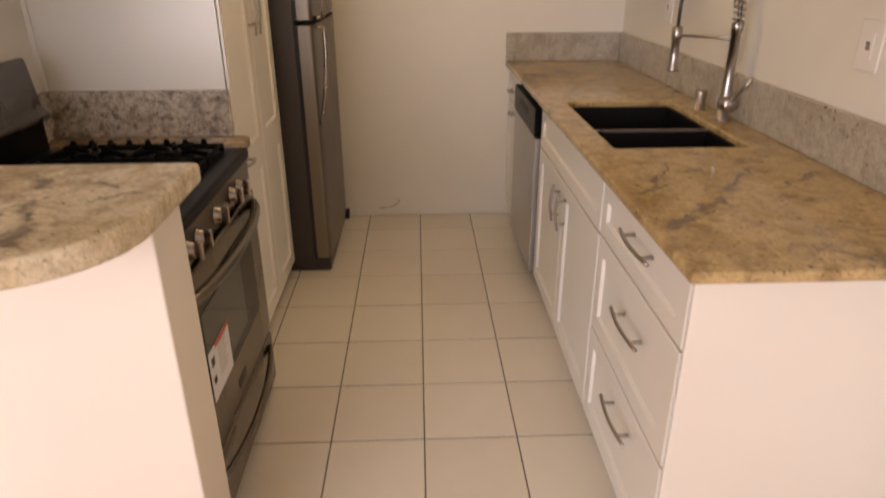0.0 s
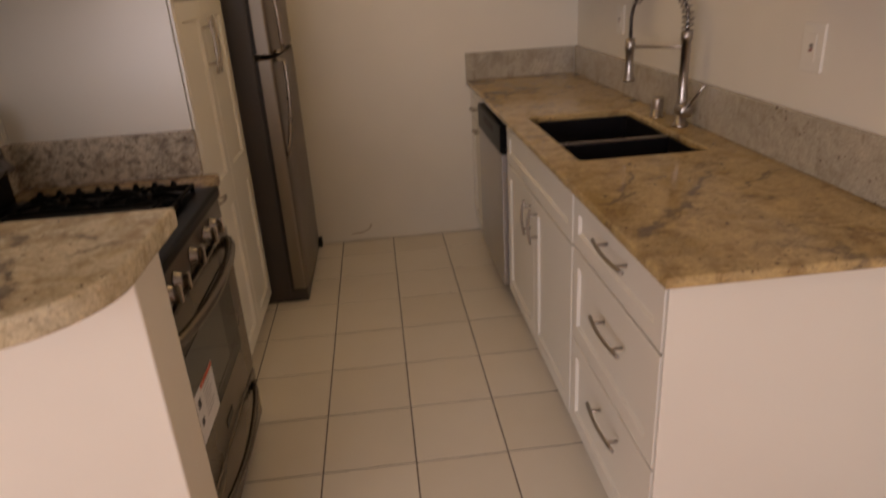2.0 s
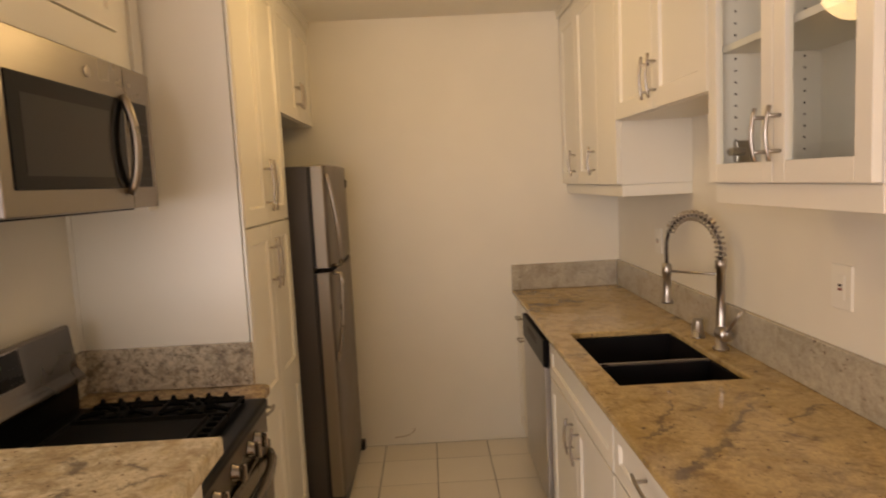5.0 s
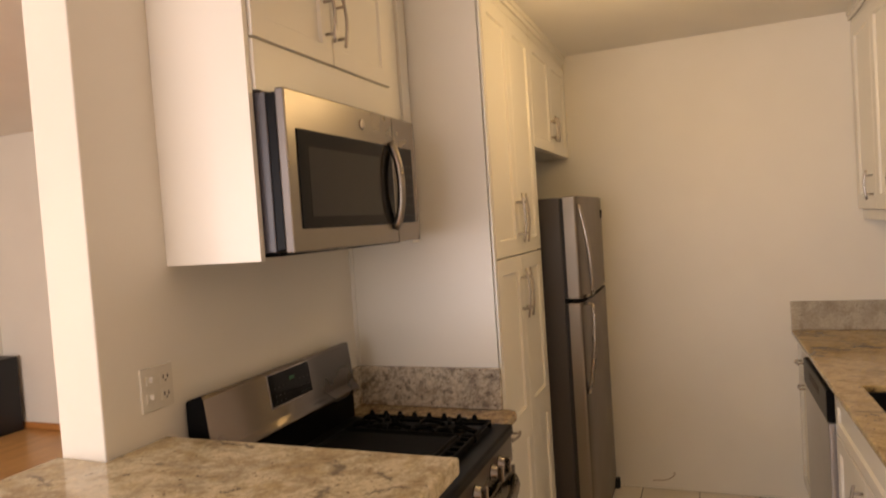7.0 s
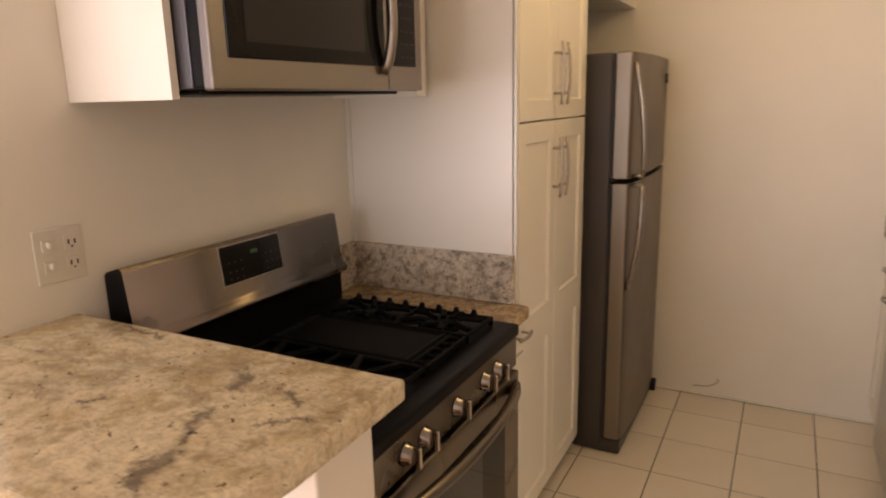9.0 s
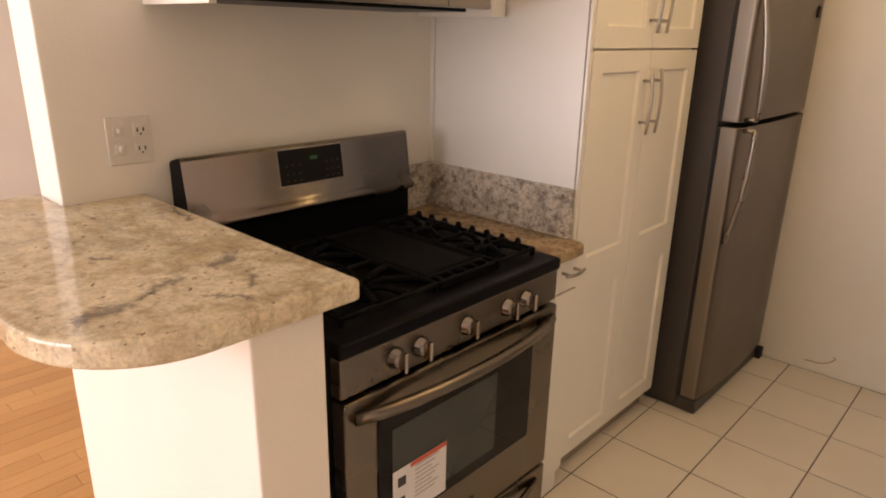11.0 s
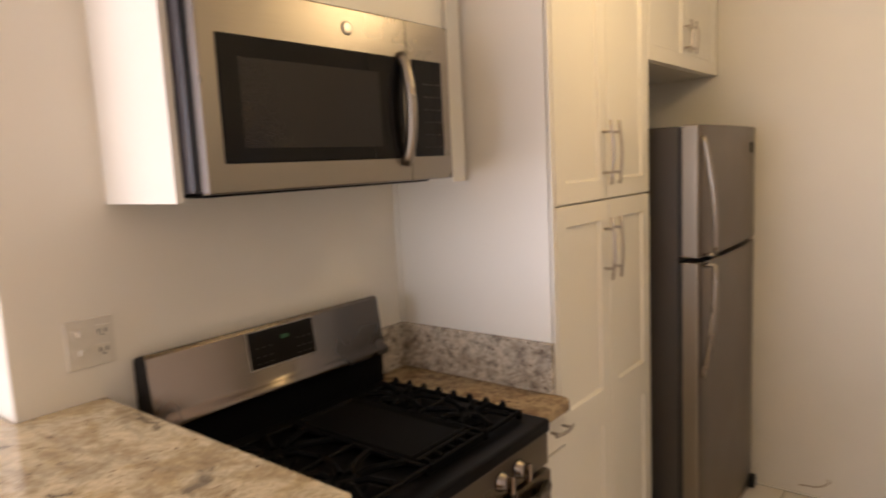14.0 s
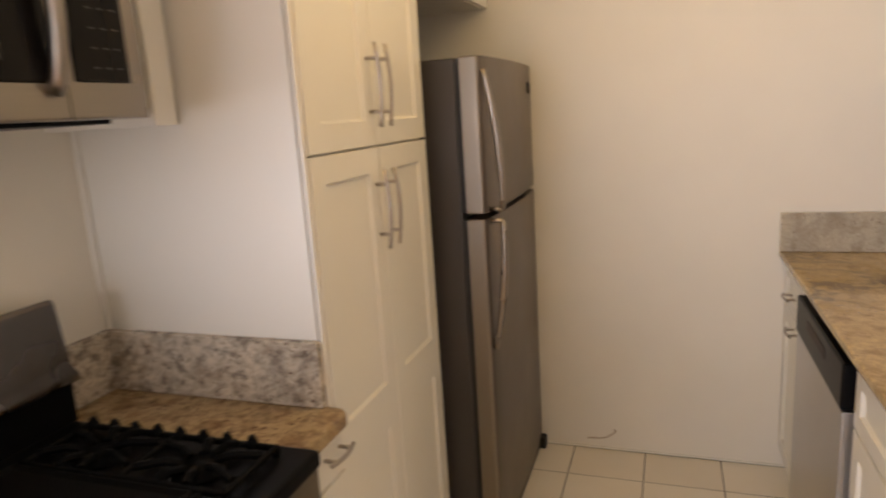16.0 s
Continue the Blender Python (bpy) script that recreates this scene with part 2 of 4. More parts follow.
def wood_material(name, light, dark, along="y", rough=0.28, joined=False):
    m, n, l, b = nodes_of(name)
    pick = n.new("ShaderNodeNewGeometry").outputs["Random Per Island"] if joined else n.new("ShaderNodeObjectInfo").outputs["Random"]
    st = (14, 1, 14) if along == "y" else (1, 14, 14)
    g, w = add_noise(n, l, 6.0, 6, 0.65, st, 0.4), add_noise(n, l, 60.0, 3, 0.6, st)
    col = add_mix(n, l, g.outputs["Fac"], dark, light)
    r = add_ramp(n, l, pick, ((0, (0.82, 0.77, 0.72)), (0.5, (0.93, 0.91, 0.89)), (1, (1, 1, 1)))).outputs["Color"]
    l.new(add_mix(n, l, 1.0, col, r, "MULTIPLY"), b.inputs["Base Color"])
    b.inputs["Roughness"].default_value = rough
    add_bump(n, l, b, w.outputs["Fac"], 0.08, 0.001)
    return m


TILE = tile_material()
OAK = wood_material("oak_floor", (0.70, 0.41, 0.155), (0.54, 0.28, 0.095))
OAKJ = wood_material("oak_floor_joined", (0.70, 0.41, 0.155), (0.54, 0.28, 0.095), joined=True)
OAKX = wood_material("oak_trim", (0.62, 0.29, 0.09), (0.42, 0.16, 0.04), "x")


def clear_glass():
    """Thin clear pane: see-through, with a weak mirror gloss."""
    m, n, l, b = nodes_of("door_glass")
    n.remove(b)
    clear, gloss, mix = n.new("ShaderNodeBsdfTransparent"), n.new("ShaderNodeBsdfGlossy"), n.new("ShaderNodeMixShader")
    clear.inputs["Color"].default_value = (0.975, 0.985, 0.96, 1)
    gloss.inputs["Roughness"].default_value = 0.02
    mix.inputs[0].default_value = 0.05
    l.new(clear.outputs[0], mix.inputs[1])
    l.new(gloss.outputs[0], mix.inputs[2])
    l.new(mix.outputs[0], n["Material Output"].inputs["Surface"])
    return m


def glow(name, color, strength):
    m, n, l, b = nodes_of(name)
    t = add_noise(n, l, 30, 2)
    l.new(add_mix(n, l, t.outputs["Fac"], tuple(c * 0.94 for c in color), color), b.inputs["Base Color"])
    b.inputs["Emission Color"].default_value = (*color, 1)
    b.inputs["Emission Strength"].default_value = strength
    return m


GLASS = clear_glass()
LAMPGLOW = glow("lit_lamp_glass", (1.0, 0.72, 0.24), 2.3)
GREEN = glow("green_clock_digits", (0.02, 0.10, 0.04), 0.03)


# ---------------- mesh tools ----------------
def thing(name, base, label, category, group=""):
    ob = new(name)
    ob.location = base
    ob.empty_display_size = 0.05
    return tagged(ob, label, category, group)


def world_base(ob):
    v = Vector((0, 0, 0))
    while ob:
        v += ob.location
        ob = ob.parent
    return v


def place(name, bm, mat, parent=None, at=None, smooth=False, label="", kind=""):
    """Turn a bmesh in world coordinates into an object whose origin is its centre (or at)."""
    if at is None:
        co = [v.co for v in bm.verts]
        at = Vector([(min(c[i] for c in co) + max(c[i] for c in co)) / 2 for i in range(3)])
    at = Vector(at)
    bmesh.ops.translate(bm, verts=bm.verts, vec=-at)
    bmesh.ops.recalc_face_normals(bm, faces=bm.faces)
    me = bpy.data.meshes.new(name)
    bm.to_mesh(me)
    bm.free()
    for mm in (mat if isinstance(mat, (list, tuple)) else (mat,)):
        me.materials.append(mm)
    if smooth:
        for p in me.polygons:
            p.use_smooth = True
    ob = new(name, me)
    ob.location = at - (world_base(parent) if parent else Vector((0, 0, 0)))
    ob.parent = parent
    return tagged(ob, label, "", "", kind)


def add_box(bm, lo, hi, bevel=0.0, seg=2, mat_index=0):
    lo, hi = Vector(lo), Vector(hi)
    r = bmesh.ops.create_cube(bm, size=1.0)
    vs = r["verts"]
    bmesh.ops.scale(bm, verts=vs, vec=hi - lo)
    bmesh.ops.translate(bm, verts=vs, vec=(lo + hi) / 2)
    fs = {f for v in vs for f in v.link_faces}
    for f in fs:
        f.material_index = mat_index
    if bevel:
        es = list({e for v in vs for e in v.link_edges})
        bmesh.ops.bevel(bm, geom=es, offset=bevel, segments=seg, profile=0.5, affect="EDGES")


def box(name, lo, hi, mat, parent=None, bevel=0.0015, seg=2, label="", kind=""):
    bm = bmesh.new()
    add_box(bm, lo, hi, bevel, seg)
    return place(name, bm, mat, parent, label=label, kind=kind)


def boxes(name, items, mat, parent=None, bevel=0.001, label="", kind=""):
    bm = bmesh.new()
    for lo, hi in items:
        add_box(bm, lo, hi, bevel, 1)
    return place(name, bm, mat, parent, label=label, kind=kind)


def add_tube(bm, pts, radius, sides=10, flat=1.0, closed_ends=True):
    """Sweep a round (or flattened) section along points."""
    pts = [Vector(p) for p in pts]
    rings, ref = [], None
    for i, p in enumerate(pts):
        d = (pts[min(i + 1, len(pts) - 1)] - pts[max(i - 1, 0)]).normalized()
        if ref is None:
            ref = d.orthogonal().normalized()
        ref = (ref - d * ref.dot(d)).normalized()
        side = d.cross(ref)
        r = radius[i] if isinstance(radius, (list, tuple)) else radius
        rings.append([bm.verts.new(p + ref * math.cos(a) * r + side * math.sin(a) * r * flat)
                      for a in (2 * math.pi * k / sides for k in range(sides))])
    for a, b in zip(rings, rings[1:]):
        for k in range(sides):
            bm.faces.new((a[k], a[(k + 1) % sides], b[(k + 1) % sides], b[k]))
    if closed_ends:
        bm.faces.new(rings[0][::-1])
        bm.faces.new(rings[-1])


def tube(name, pts, radius, mat, parent=None, sides=10, flat=1.0, label=""):
    bm = bmesh.new()
    add_tube(bm, pts, radius, sides, flat)
    return place(name, bm, mat, parent, smooth=True, label=label)


def add_lathe(bm, centre, profile, sides=32, axis="z"):
    """Turn a profile of (radius, height) about an axis through centre."""
    rings = []
    for r, h in profile:
        ring = []
        for k in range(sides):
            a = 2 * math.pi * k / sides
            c, s = r * math.cos(a), r * math.sin(a)
            o = {"z": (c, s, h), "x": (h, c, s), "y": (c, h, s)}[axis]
            ring.append(bm.verts.new(Vector(centre) + Vector(o)))
        rings.append(ring)
    for a, b in zip(rings, rings[1:]):
        for k in range(sides):
            bm.faces.new((a[k], a[(k + 1) % sides], b[(k + 1) % sides], b[k]))
    bm.faces.new(rings[0][::-1])
    bm.faces.new(rings[-1])


def lathe(name, centre, profile, mat, parent=None, sides=32, axis="z", label=""):
    bm = bmesh.new()
    add_lathe(bm, centre, profile, sides, axis)
    return place(name, bm, mat, parent, smooth=True, label=label)


def slab(name, outline, z0, z1, mat, parent=None, bevel=0.01, seg=3, label="", kind=""):
    """A flat slab of any outline with rounded top and bottom edges."""
    bm = bmesh.new()
    top = bm.faces.new([bm.verts.new((x, y, z1)) for x, y in outline])
    r = bmesh.ops.extrude_face_region(bm, geom=[top])
    vs = [g for g in r["geom"] if isinstance(g, bmesh.types.BMVert)]
    bmesh.ops.translate(bm, verts=vs, vec=(0, 0, z0 - z1))
    bmesh.ops.recalc_face_normals(bm, faces=bm.faces)
    if bevel:
        es = [e for e in bm.edges if abs(e.verts[0].co.z - e.verts[1].co.z) < 1e-6]
        bmesh.ops.bevel(bm, geom=es, offset=bevel, segments=seg, profile=0.5, affect="EDGES")
    ob = place(name, bm, mat, parent, label=label, kind=kind)
    return ob


def arc(cx, cy, r, a0, a1, n=10, ry=None):
    ry = ry or r
    return [(cx + r * math.cos(radians(a0 + (a1 - a0) * k / n)), cy + ry * math.sin(radians(a0 + (a1 - a0) * k / n))) for k in range(n + 1)]


def front(parent, x, out, y0, y1, z0, z1, stile=0.055, depth=0.009, thick=0.02, name="door", rail_at=None, mat=None):
    """Shaker door or drawer front on the plane x, facing out (+1 or -1 along x), with sunk panels."""
    bm = bmesh.new()
    back = x - out * thick
    add_box(bm, (min(x, back), y0, z0), (max(x, back), y1, z1))
    bm.faces.ensure_lookup_table()
    fs = [f for f in bm.faces if f.normal.x * out > 0.9]
    if rail_at:
        r = bmesh.ops.bisect_plane(bm, geom=bm.verts[:] + bm.edges[:] + bm.faces[:], plane_co=(x, 0, rail_at), plane_no=(0, 0, 1))
        fs = [f for f in bm.faces if f.normal.x * out > 0.9]
    if stile:
        for f in fs:
            bmesh.ops.inset_region(bm, faces=[f], thickness=stile, use_even_offset=True)
            r2 = bmesh.ops.inset_region(bm, faces=[f], thickness=0.006, use_even_offset=True)
            bmesh.ops.translate(bm, verts=f.verts, vec=(-out * depth, 0, 0))
    es = [e for e in bm.edges if e.is_manifold and e.calc_face_angle(0) > 1.2 and all(abs(v.co.x - x) < 1e-5 for v in e.verts)]
    bmesh.ops.bevel(bm, geom=es, offset=0.0015, segments=1, affect="EDGES")
    return place(name, bm, mat or CAB, parent)


def pull(parent, x, out, c, length, vertical=True, z=None, y=None):
    """Arched bar pull on two posts."""
    bm = bmesh.new()
    n = 9

    def pt(s, off):
        return (x + out * off, y, z + s) if vertical else (x + out * off, y + s, z)
    arch = [pt(length * (k / (n - 1) - 0.5), 0.026 + 0.009 * math.cos(math.pi * (k / (n - 1) - 0.5))) for k in range(n)]
    add_tube(bm, arch, 0.0052, 8)
    for s in (-0.32, 0.32):
        add_tube(bm, [pt(length * s, 0.0), pt(length * s, 0.031)], 0.0048, 8)
    return place("handle", bm, CHROME, parent, smooth=True, label="brushed nickel arched bar pull")


# ---------------- structure ----------------
XL, XW, XR, YB, YK = -0.637, -0.782, 1.745, 4.291, 1.517
ZC = 2.53
box("wall_north", (XL - 0.145, YB, 0), (XR + 0.15, YB + 0.14, 2.75), WALL, kind="structure", bevel=0)
box("wall_east", (XR, -3.0, 0), (XR + 0.14, YB - 0.001, 2.75), WALL, kind="structure", bevel=0)
box("wall_partition", (XW, YK, 0), (XL, YB - 0.002, 2.75), WALL, kind="structure", bevel=0.004)
box("wall_living_north", (-5.38, 4.48, 0), (XW - 0.002, 4.6, 2.75), WALL, kind="structure", bevel=0)
box("wall_living_west", (-5.52, -3.0, 0), (-5.382, 4.6, 2.75), WALL, kind="structure", bevel=0)
# south wall with the large window opening
boxes("wall_south", [((-5.52, -3.14, 0), (-4.7, -3.002, 2.75)), ((0.2, -3.14, 0), (XR + 0.14, -3.002, 2.75)),
                     ((-4.7, -3.14, 0), (0.2, -3.002, 0.6)), ((-4.7, -3.14, 2.5), (0.2, -3.002, 2.75))], WALL, kind="structure", bevel=0)
win = tagged(new("window_1"), "large white framed living room window", "window", kind="structure")
win.location = (-2.25, -3.07, 0.6)
boxes("frame", [((-4.7, -3.1, 0.6), (0.2, -3.04, 0.65)), ((-4.7, -3.1, 2.45), (0.2, -3.04, 2.5)), ((-4.7, -3.1, 0.65), (-4.64, -3.04, 2.45)),
                ((0.14, -3.1, 0.65), (0.2, -3.04, 2.45)), ((-2.28, -3.1, 0.65), (-2.22, -3.04, 2.45))], CAB, win)
pane = box("pane", (-4.64, -3.075, 0.65), (0.14, -3.069, 2.45), GLASS, win, bevel=0)
pane.visible_shadow = False
box("ceiling_kitchen", (XW, YK, ZC), (XR, YB, ZC + 0.1), CEIL, kind="structure", bevel=0)
box("ceiling_living", (-5.4, -3.0, 2.66), (XR + 0.02, 4.6, 2.78), CEIL, kind="structure", bevel=0)
box("ground", (-60, -60, -0.35), (60, 60, -0.3), plain("lawn", (0.08, 0.10, 0.05), 0.9, 0, 0.4, 3), kind="structure", bevel=0)
# half wall under the bar top
box("wall_half", (-0.757, YK - 0.007, 0), (0.149, 1.65, 1.058), WALL, kind="structure", bevel=0.004)
boxes("baseboard", [((-0.76, 1.497, 0.002), (0.152, 1.509, 0.10)), ((-5.381, -2.9, 0.002), (-5.366, 4.478, 0.065)), ((-5.364, 4.466, 0.002), (-0.79, 4.479, 0.065))],
      OAKX, kind="structure", bevel=0.003)
boxes("trim", [((0.1505, 1.60, 0.004), (0.162, 1.66, 0.075)), ((-0.637, 2.711, 1.056), (-0.622, 2.7205, 1.60)), ((-0.03, 2.7, 0.0), (-0.028, 2.705, 0.02)),
               ((0.16, 4.283, 0.004), (1.2, 4.2905, 0.012))], CAB, kind="structure", bevel=0.001)

# ---------------- bar top ----------------
bar = [(0.177, 1.704), (XL + 0.001, 1.704), (XL + 0.001, YK - 0.001), (-0.795, YK - 0.001)]
bar += arc(-0.655, 1.393, 0.14, 180, 270, 8, 0.145)
bar += [(-0.45, 1.245), (-0.2, 1.24)]
bar += arc(-0.035, 1.44, 0.215, 270, 360, 14, 0.20)
bt = thing("bar_counter", (-0.3, 1.47, 1.052), "polished cream granite bar top with rounded corners and brown veins", "counter")
slab("top", bar, 1.0595, 1.102, GRANP, bt, bevel=0.008, seg=3)

# ---------------- right run ----------------
XF = 1.118
rc = thing("kitchen_counter", (1.42, 2.9, 0.875), "polished brown granite counter with sink cut-out, lamplight gold in its colour", "counter")
o = [(1.093, 1.553), (XR - 0.002, 1.553), (XR - 0.002, YB - 0.002), (1.093, YB - 0.002)]
i_ = [(1.193, 2.42), (1.612, 2.42), (1.612, 3.13), (1.193, 3.13)]
bm = bmesh.new()
vo, vi = [bm.verts.new((*p, 0.92)) for p in o], [bm.verts.new((*p, 0.92)) for p in i_]
tops = [bm.faces.new((vo[k], vo[(k + 1) % 4], vi[(k + 1) % 4], vi[k])) for k in range(4)]
r = bmesh.ops.extrude_face_region(bm, geom=tops)
bmesh.ops.translate(bm, verts=[g for g in r["geom"] if isinstance(g, bmesh.types.BMVert)], vec=(0, 0, -0.025))
bmesh.ops.recalc_face_normals(bm, faces=bm.faces)
es = [e for e in bm.edges if e.calc_face_angle(0) > 1.0 and abs(e.verts[0].co.z - e.verts[1].co.z) < 1e-5]
bmesh.ops.bevel(bm, geom=es, offset=0.006, segments=2, profile=0.5, affect="EDGES")
place("top", bm, GRAN, rc)
box("side_splash", (XR - 0.022, 1.553, 0.9215), (XR - 0.0015, YB - 0.022, 1.074), GSPL, rc, 0.002, label="granite backsplash strip, daylight grey green in its colour")
box("end_splash", (1.093, YB - 0.021, 0.9215), (XR - 0.0235, YB - 0.0015, 1.072), GSPL, rc, 0.002, label="granite backsplash strip, daylight grey green in its colour")

sink = thing("kitchen_sink", (1.395, 2.74, 0.70), "black double bowl undermount sink", "sink")


def bowl(y0, y1):
    bm = bmesh.new()
    x0, x1, zt, zb, w = 1.196, 1.609, 0.8945, 0.69, 0.012
    add_box(bm, (x0 - w, y0 - w, zb - w), (x1 + w, y1 + w, zt))
    f = max(bm.faces, key=lambda q: q.calc_center_median().z)
    bmesh.ops.inset_region(bm, faces=[f], thickness=w, use_even_offset=True)
    r = bmesh.ops.extrude_face_region(bm, geom=[f])
    bmesh.ops.delete(bm, geom=[f], context="FACES")
    nv = [g for g in r["geom"] if isinstance(g, bmesh.types.BMVert)]
    bmesh.ops.translate(bm, verts=nv, vec=(0, 0, zb - zt))
    bmesh.ops.scale(bm, verts=nv, vec=(0.95, 0.95, 1), space=Matrix.Translation((-(x0 + x1) / 2, -(y0 + y1) / 2, 0)))
    place("bowl", bm, SINKM, sink)
    lathe("drain", ((x0 + x1) / 2, (y0 + y1) / 2, zb + 0.002), ((0.001, 0), (0.042, 0), (0.045, 0.002), (0.03, 0.004), (0.001, 0.003)), CHROME, sink)


bowl(2.425, 2.71)
bowl(2.737, 3.125)
box("divider", (1.197, 2.718, 0.80), (1.608, 2.728, 0.902), CHROME, sink, 0.001, label="pale divider edge")

# faucet
FX, FY = 1.672, 2.765
fa = thing("kitchen_faucet", (FX, FY, 0.92), "brushed steel spring neck pull-down faucet", "faucet")
lathe("base", (FX, FY, 0.92), ((0.028, 0), (0.028, 0.008), (0.02, 0.012), (0.019, 0.10), (0.017, 0.105), (0.016, 0.30), (0.02, 0.302), (0.02, 0.33), (0.014, 0.335)), CHROME, fa, 24)
# the neck leans out over the sink towards the back of the room
nx, ny = -0.12, 0.215
R = math.hypot(nx, ny) / 2
ux, uy = nx / (2 * R), ny / (2 * R)


def neck(a, r=R):
    return (FX + ux * (R - r * math.cos(a)), FY + uy * (R - r * math.cos(a)), 1.285 + r * 1.05 * math.sin(a))


tube("hose", [(FX, FY, 1.23)] + [neck(math.pi * k / 24) for k in range(25)] + [(FX + nx, FY + ny, 1.21)], 0.0065, SPRINGD, fa, 8)
coil = []
turns = 19
for k in range(turns * 10 + 1):
    s = k / (turns * 10)
    a = -0.30 + s * (math.pi * 0.86 + 0.2)
    p, q = Vector(neck(max(a, 0))), Vector(neck(max(a, 0) + 0.01))
    if a < 0:
        p = Vector((FX, FY, 1.285 + a * R))
        q = p + Vector((0, 0, 0.01))
    d = (q - p).normalized()
    sd = Vector((-uy, ux, 0))
    up = d.cross(sd)
    w = 2 * math.pi * turns * s
    coil.append(p + (sd * math.cos(w) + up * math.sin(w)) * 0.0185)
tube("spring", coil, 0.0033, CHROME, fa, 5)
tube("support_arm", [(FX, FY, 1.20), (FX + nx, FY + ny, 1.19)], 0.005, CHROME, fa, 8)
lathe("spray_head", (FX + nx, FY + ny, 1.062), ((0.024, 0), (0.024, 0.008), (0.017, 0.02), (0.015, 0.11), (0.019, 0.115), (0.019, 0.155), (0.012, 0.16)), CHROME, fa, 20)
lathe("valve", (FX - 0.004, FY - 0.058, 0.985), ((0.001, 0), (0.022, 0), (0.025, 0.004), (0.025, 0.056), (0.001, 0.057)), CHROME, fa, 20, "y")
tube("lever", [(FX - 0.004, FY - 0.05, 0.995), (FX + 0.012, FY - 0.085, 1.045), (FX + 0.026, FY - 0.115, 1.085)], [0.007, 0.0055, 0.005], CHROME, fa, 8)
# air gap cap of the sink, standing beside the faucet
air_gap = thing("sink_air_gap", (1.662, 2.95, 0.92), "brushed steel sink air gap cap on the counter", "air gap")
lathe("cap", (1.662, 2.95, 0.92), ((0.026, 0), (0.026, 0.004), (0.0225, 0.006), (0.0225, 0.068), (0.019, 0.075), (0.001, 0.076)), CHROME, air_gap, 20)

# base cabinets
BG = "white base cabinets"


def carcass(parent, lo, hi, toe=0.09, toe_front=None, toe_near=0.0):
    box("body", (lo[0], lo[1], toe), hi, CAB, parent, 0.001)
    box("toe_kick", (toe_front, lo[1] + toe_near, 0.002), (hi[0], hi[1], toe - 0.001), CAB, parent, 0.001)


c1 = thing("drawer_cabinet", (1.43, 1.92, 0), "white shaker base cabinet with three drawers", "cabinet", BG)
carcass(c1, (XF + 0.021, 1.60, 0), (XR - 0.001, 2.238, 0.894), 0.085, 1.205, 0.03)
for z0, z1, hz in ((0.10, 0.407, 0.33), (0.415, 0.713, 0.61), (0.721, 0.873, 0.852)):
    d = front(c1, XF, -1, 1.605, 2.235, z0, z1, 0.05 if z1 - z0 > 0.2 else 0.045, name="drawer")
    pull(d, XF, -1, 0, 0.21, False, z=hz - (0.02 if hz > 0.8 else 0.0), y=1.88)
box("end_panel", (XF + 0.002, 1.59, 0.085), (XR - 0.001, 1.599, 0.894), CAB, c1, 0.001)

c2 = thing("sink_cabinet", (1.43, 2.72, 0), "white shaker sink cabinet with two doors", "cabinet", BG)
# open-topped body round the sink bowls
boxes("body", [((XF + 0.021, 2.243, 0.09), (XF + 0.04, 3.235, 0.894)), ((XF + 0.04, 2.243, 0.09), (XR - 0.001, 2.26, 0.894)),
               ((XF + 0.04, 3.215, 0.09), (XR - 0.001, 3.235, 0.894)), ((XF + 0.04, 2.26, 0.09), (XR - 0.001, 3.215, 0.11)), ((XR - 0.02, 2.26, 0.11), (XR - 0.001, 3.215, 0.894))], CAB, c2)
box("toe_kick", (1.205, 2.243, 0.002), (XR - 0.001, 3.235, 0.089), CAB, c2, 0.001)
front(c2, XF, -1, 2.247, 3.232, 0.715, 0.873, 0.045, name="false_front")
for y0, y1, hy in ((2.247, 2.737, 2.687), (2.743, 3.232, 2.79)):
    d = front(c2, XF, -1, y0, y1, 0.10, 0.707)
    pull(d, XF, -1, 0, 0.14, True, z=0.61, y=hy)

dw = thing("dishwasher", (1.43, 3.58, 0), "stainless steel dishwasher with black control strip", "dishwasher")
box("body", (1.14, 3.26, 0.10), (XR - 0.001, 3.885, 0.868), RUBBER, dw)
box("door", (1.098, 3.262, 0.10), (1.139, 3.883, 0.735), metal("dishwasher_steel", (0.55, 0.54, 0.54), 0.32, (60, 60, 1)), dw, 0.004)
box("control_strip", (1.094, 3.262, 0.738), (1.139, 3.883, 0.862), BLACK, dw, 0.006, label="black control strip with pocket handle")
box("pocket", (1.0925, 3.45, 0.80), (1.096, 3.70, 0.83), SLOT, dw, 0.001)
box("toe_kick", (1.19, 3.262, 0.002), (XR - 0.001, 3.883, 0.099), BLACK, dw)

c3 = thing("narrow_cabinet", (1.43, 4.09, 0), "narrow white base cabinet with drawer and door", "cabinet", BG)
carcass(c3, (XF + 0.021, 3.89, 0), (XR - 0.001, YB - 0.001, 0.894), 0.085, 1.205)
d = front(c3, XF, -1, 3.895, 4.285, 0.725, 0.873, 0.04, name="drawer")
pull(d, XF, -1, 0, 0.10, False, z=0.79, y=4.09)
d = front(c3, XF, -1, 3.895, 4.285, 0.10, 0.717)
pull(d, XF, -1, 0, 0.10, False, z=0.68, y=4.02)

# wall cabinets, right
XU = 1.42
UG = "white wall cabinets"
u1 = thing("wall_cabinet", (1.58, 3.73, 1.49), "tall white shaker wall cabinet with two doors", "cabinet", UG)
box("body", (XU + 0.021, 3.185, 1.535), (XR - 0.001, YB - 0.001, ZC - 0.001), CAB, u1, 0.001)
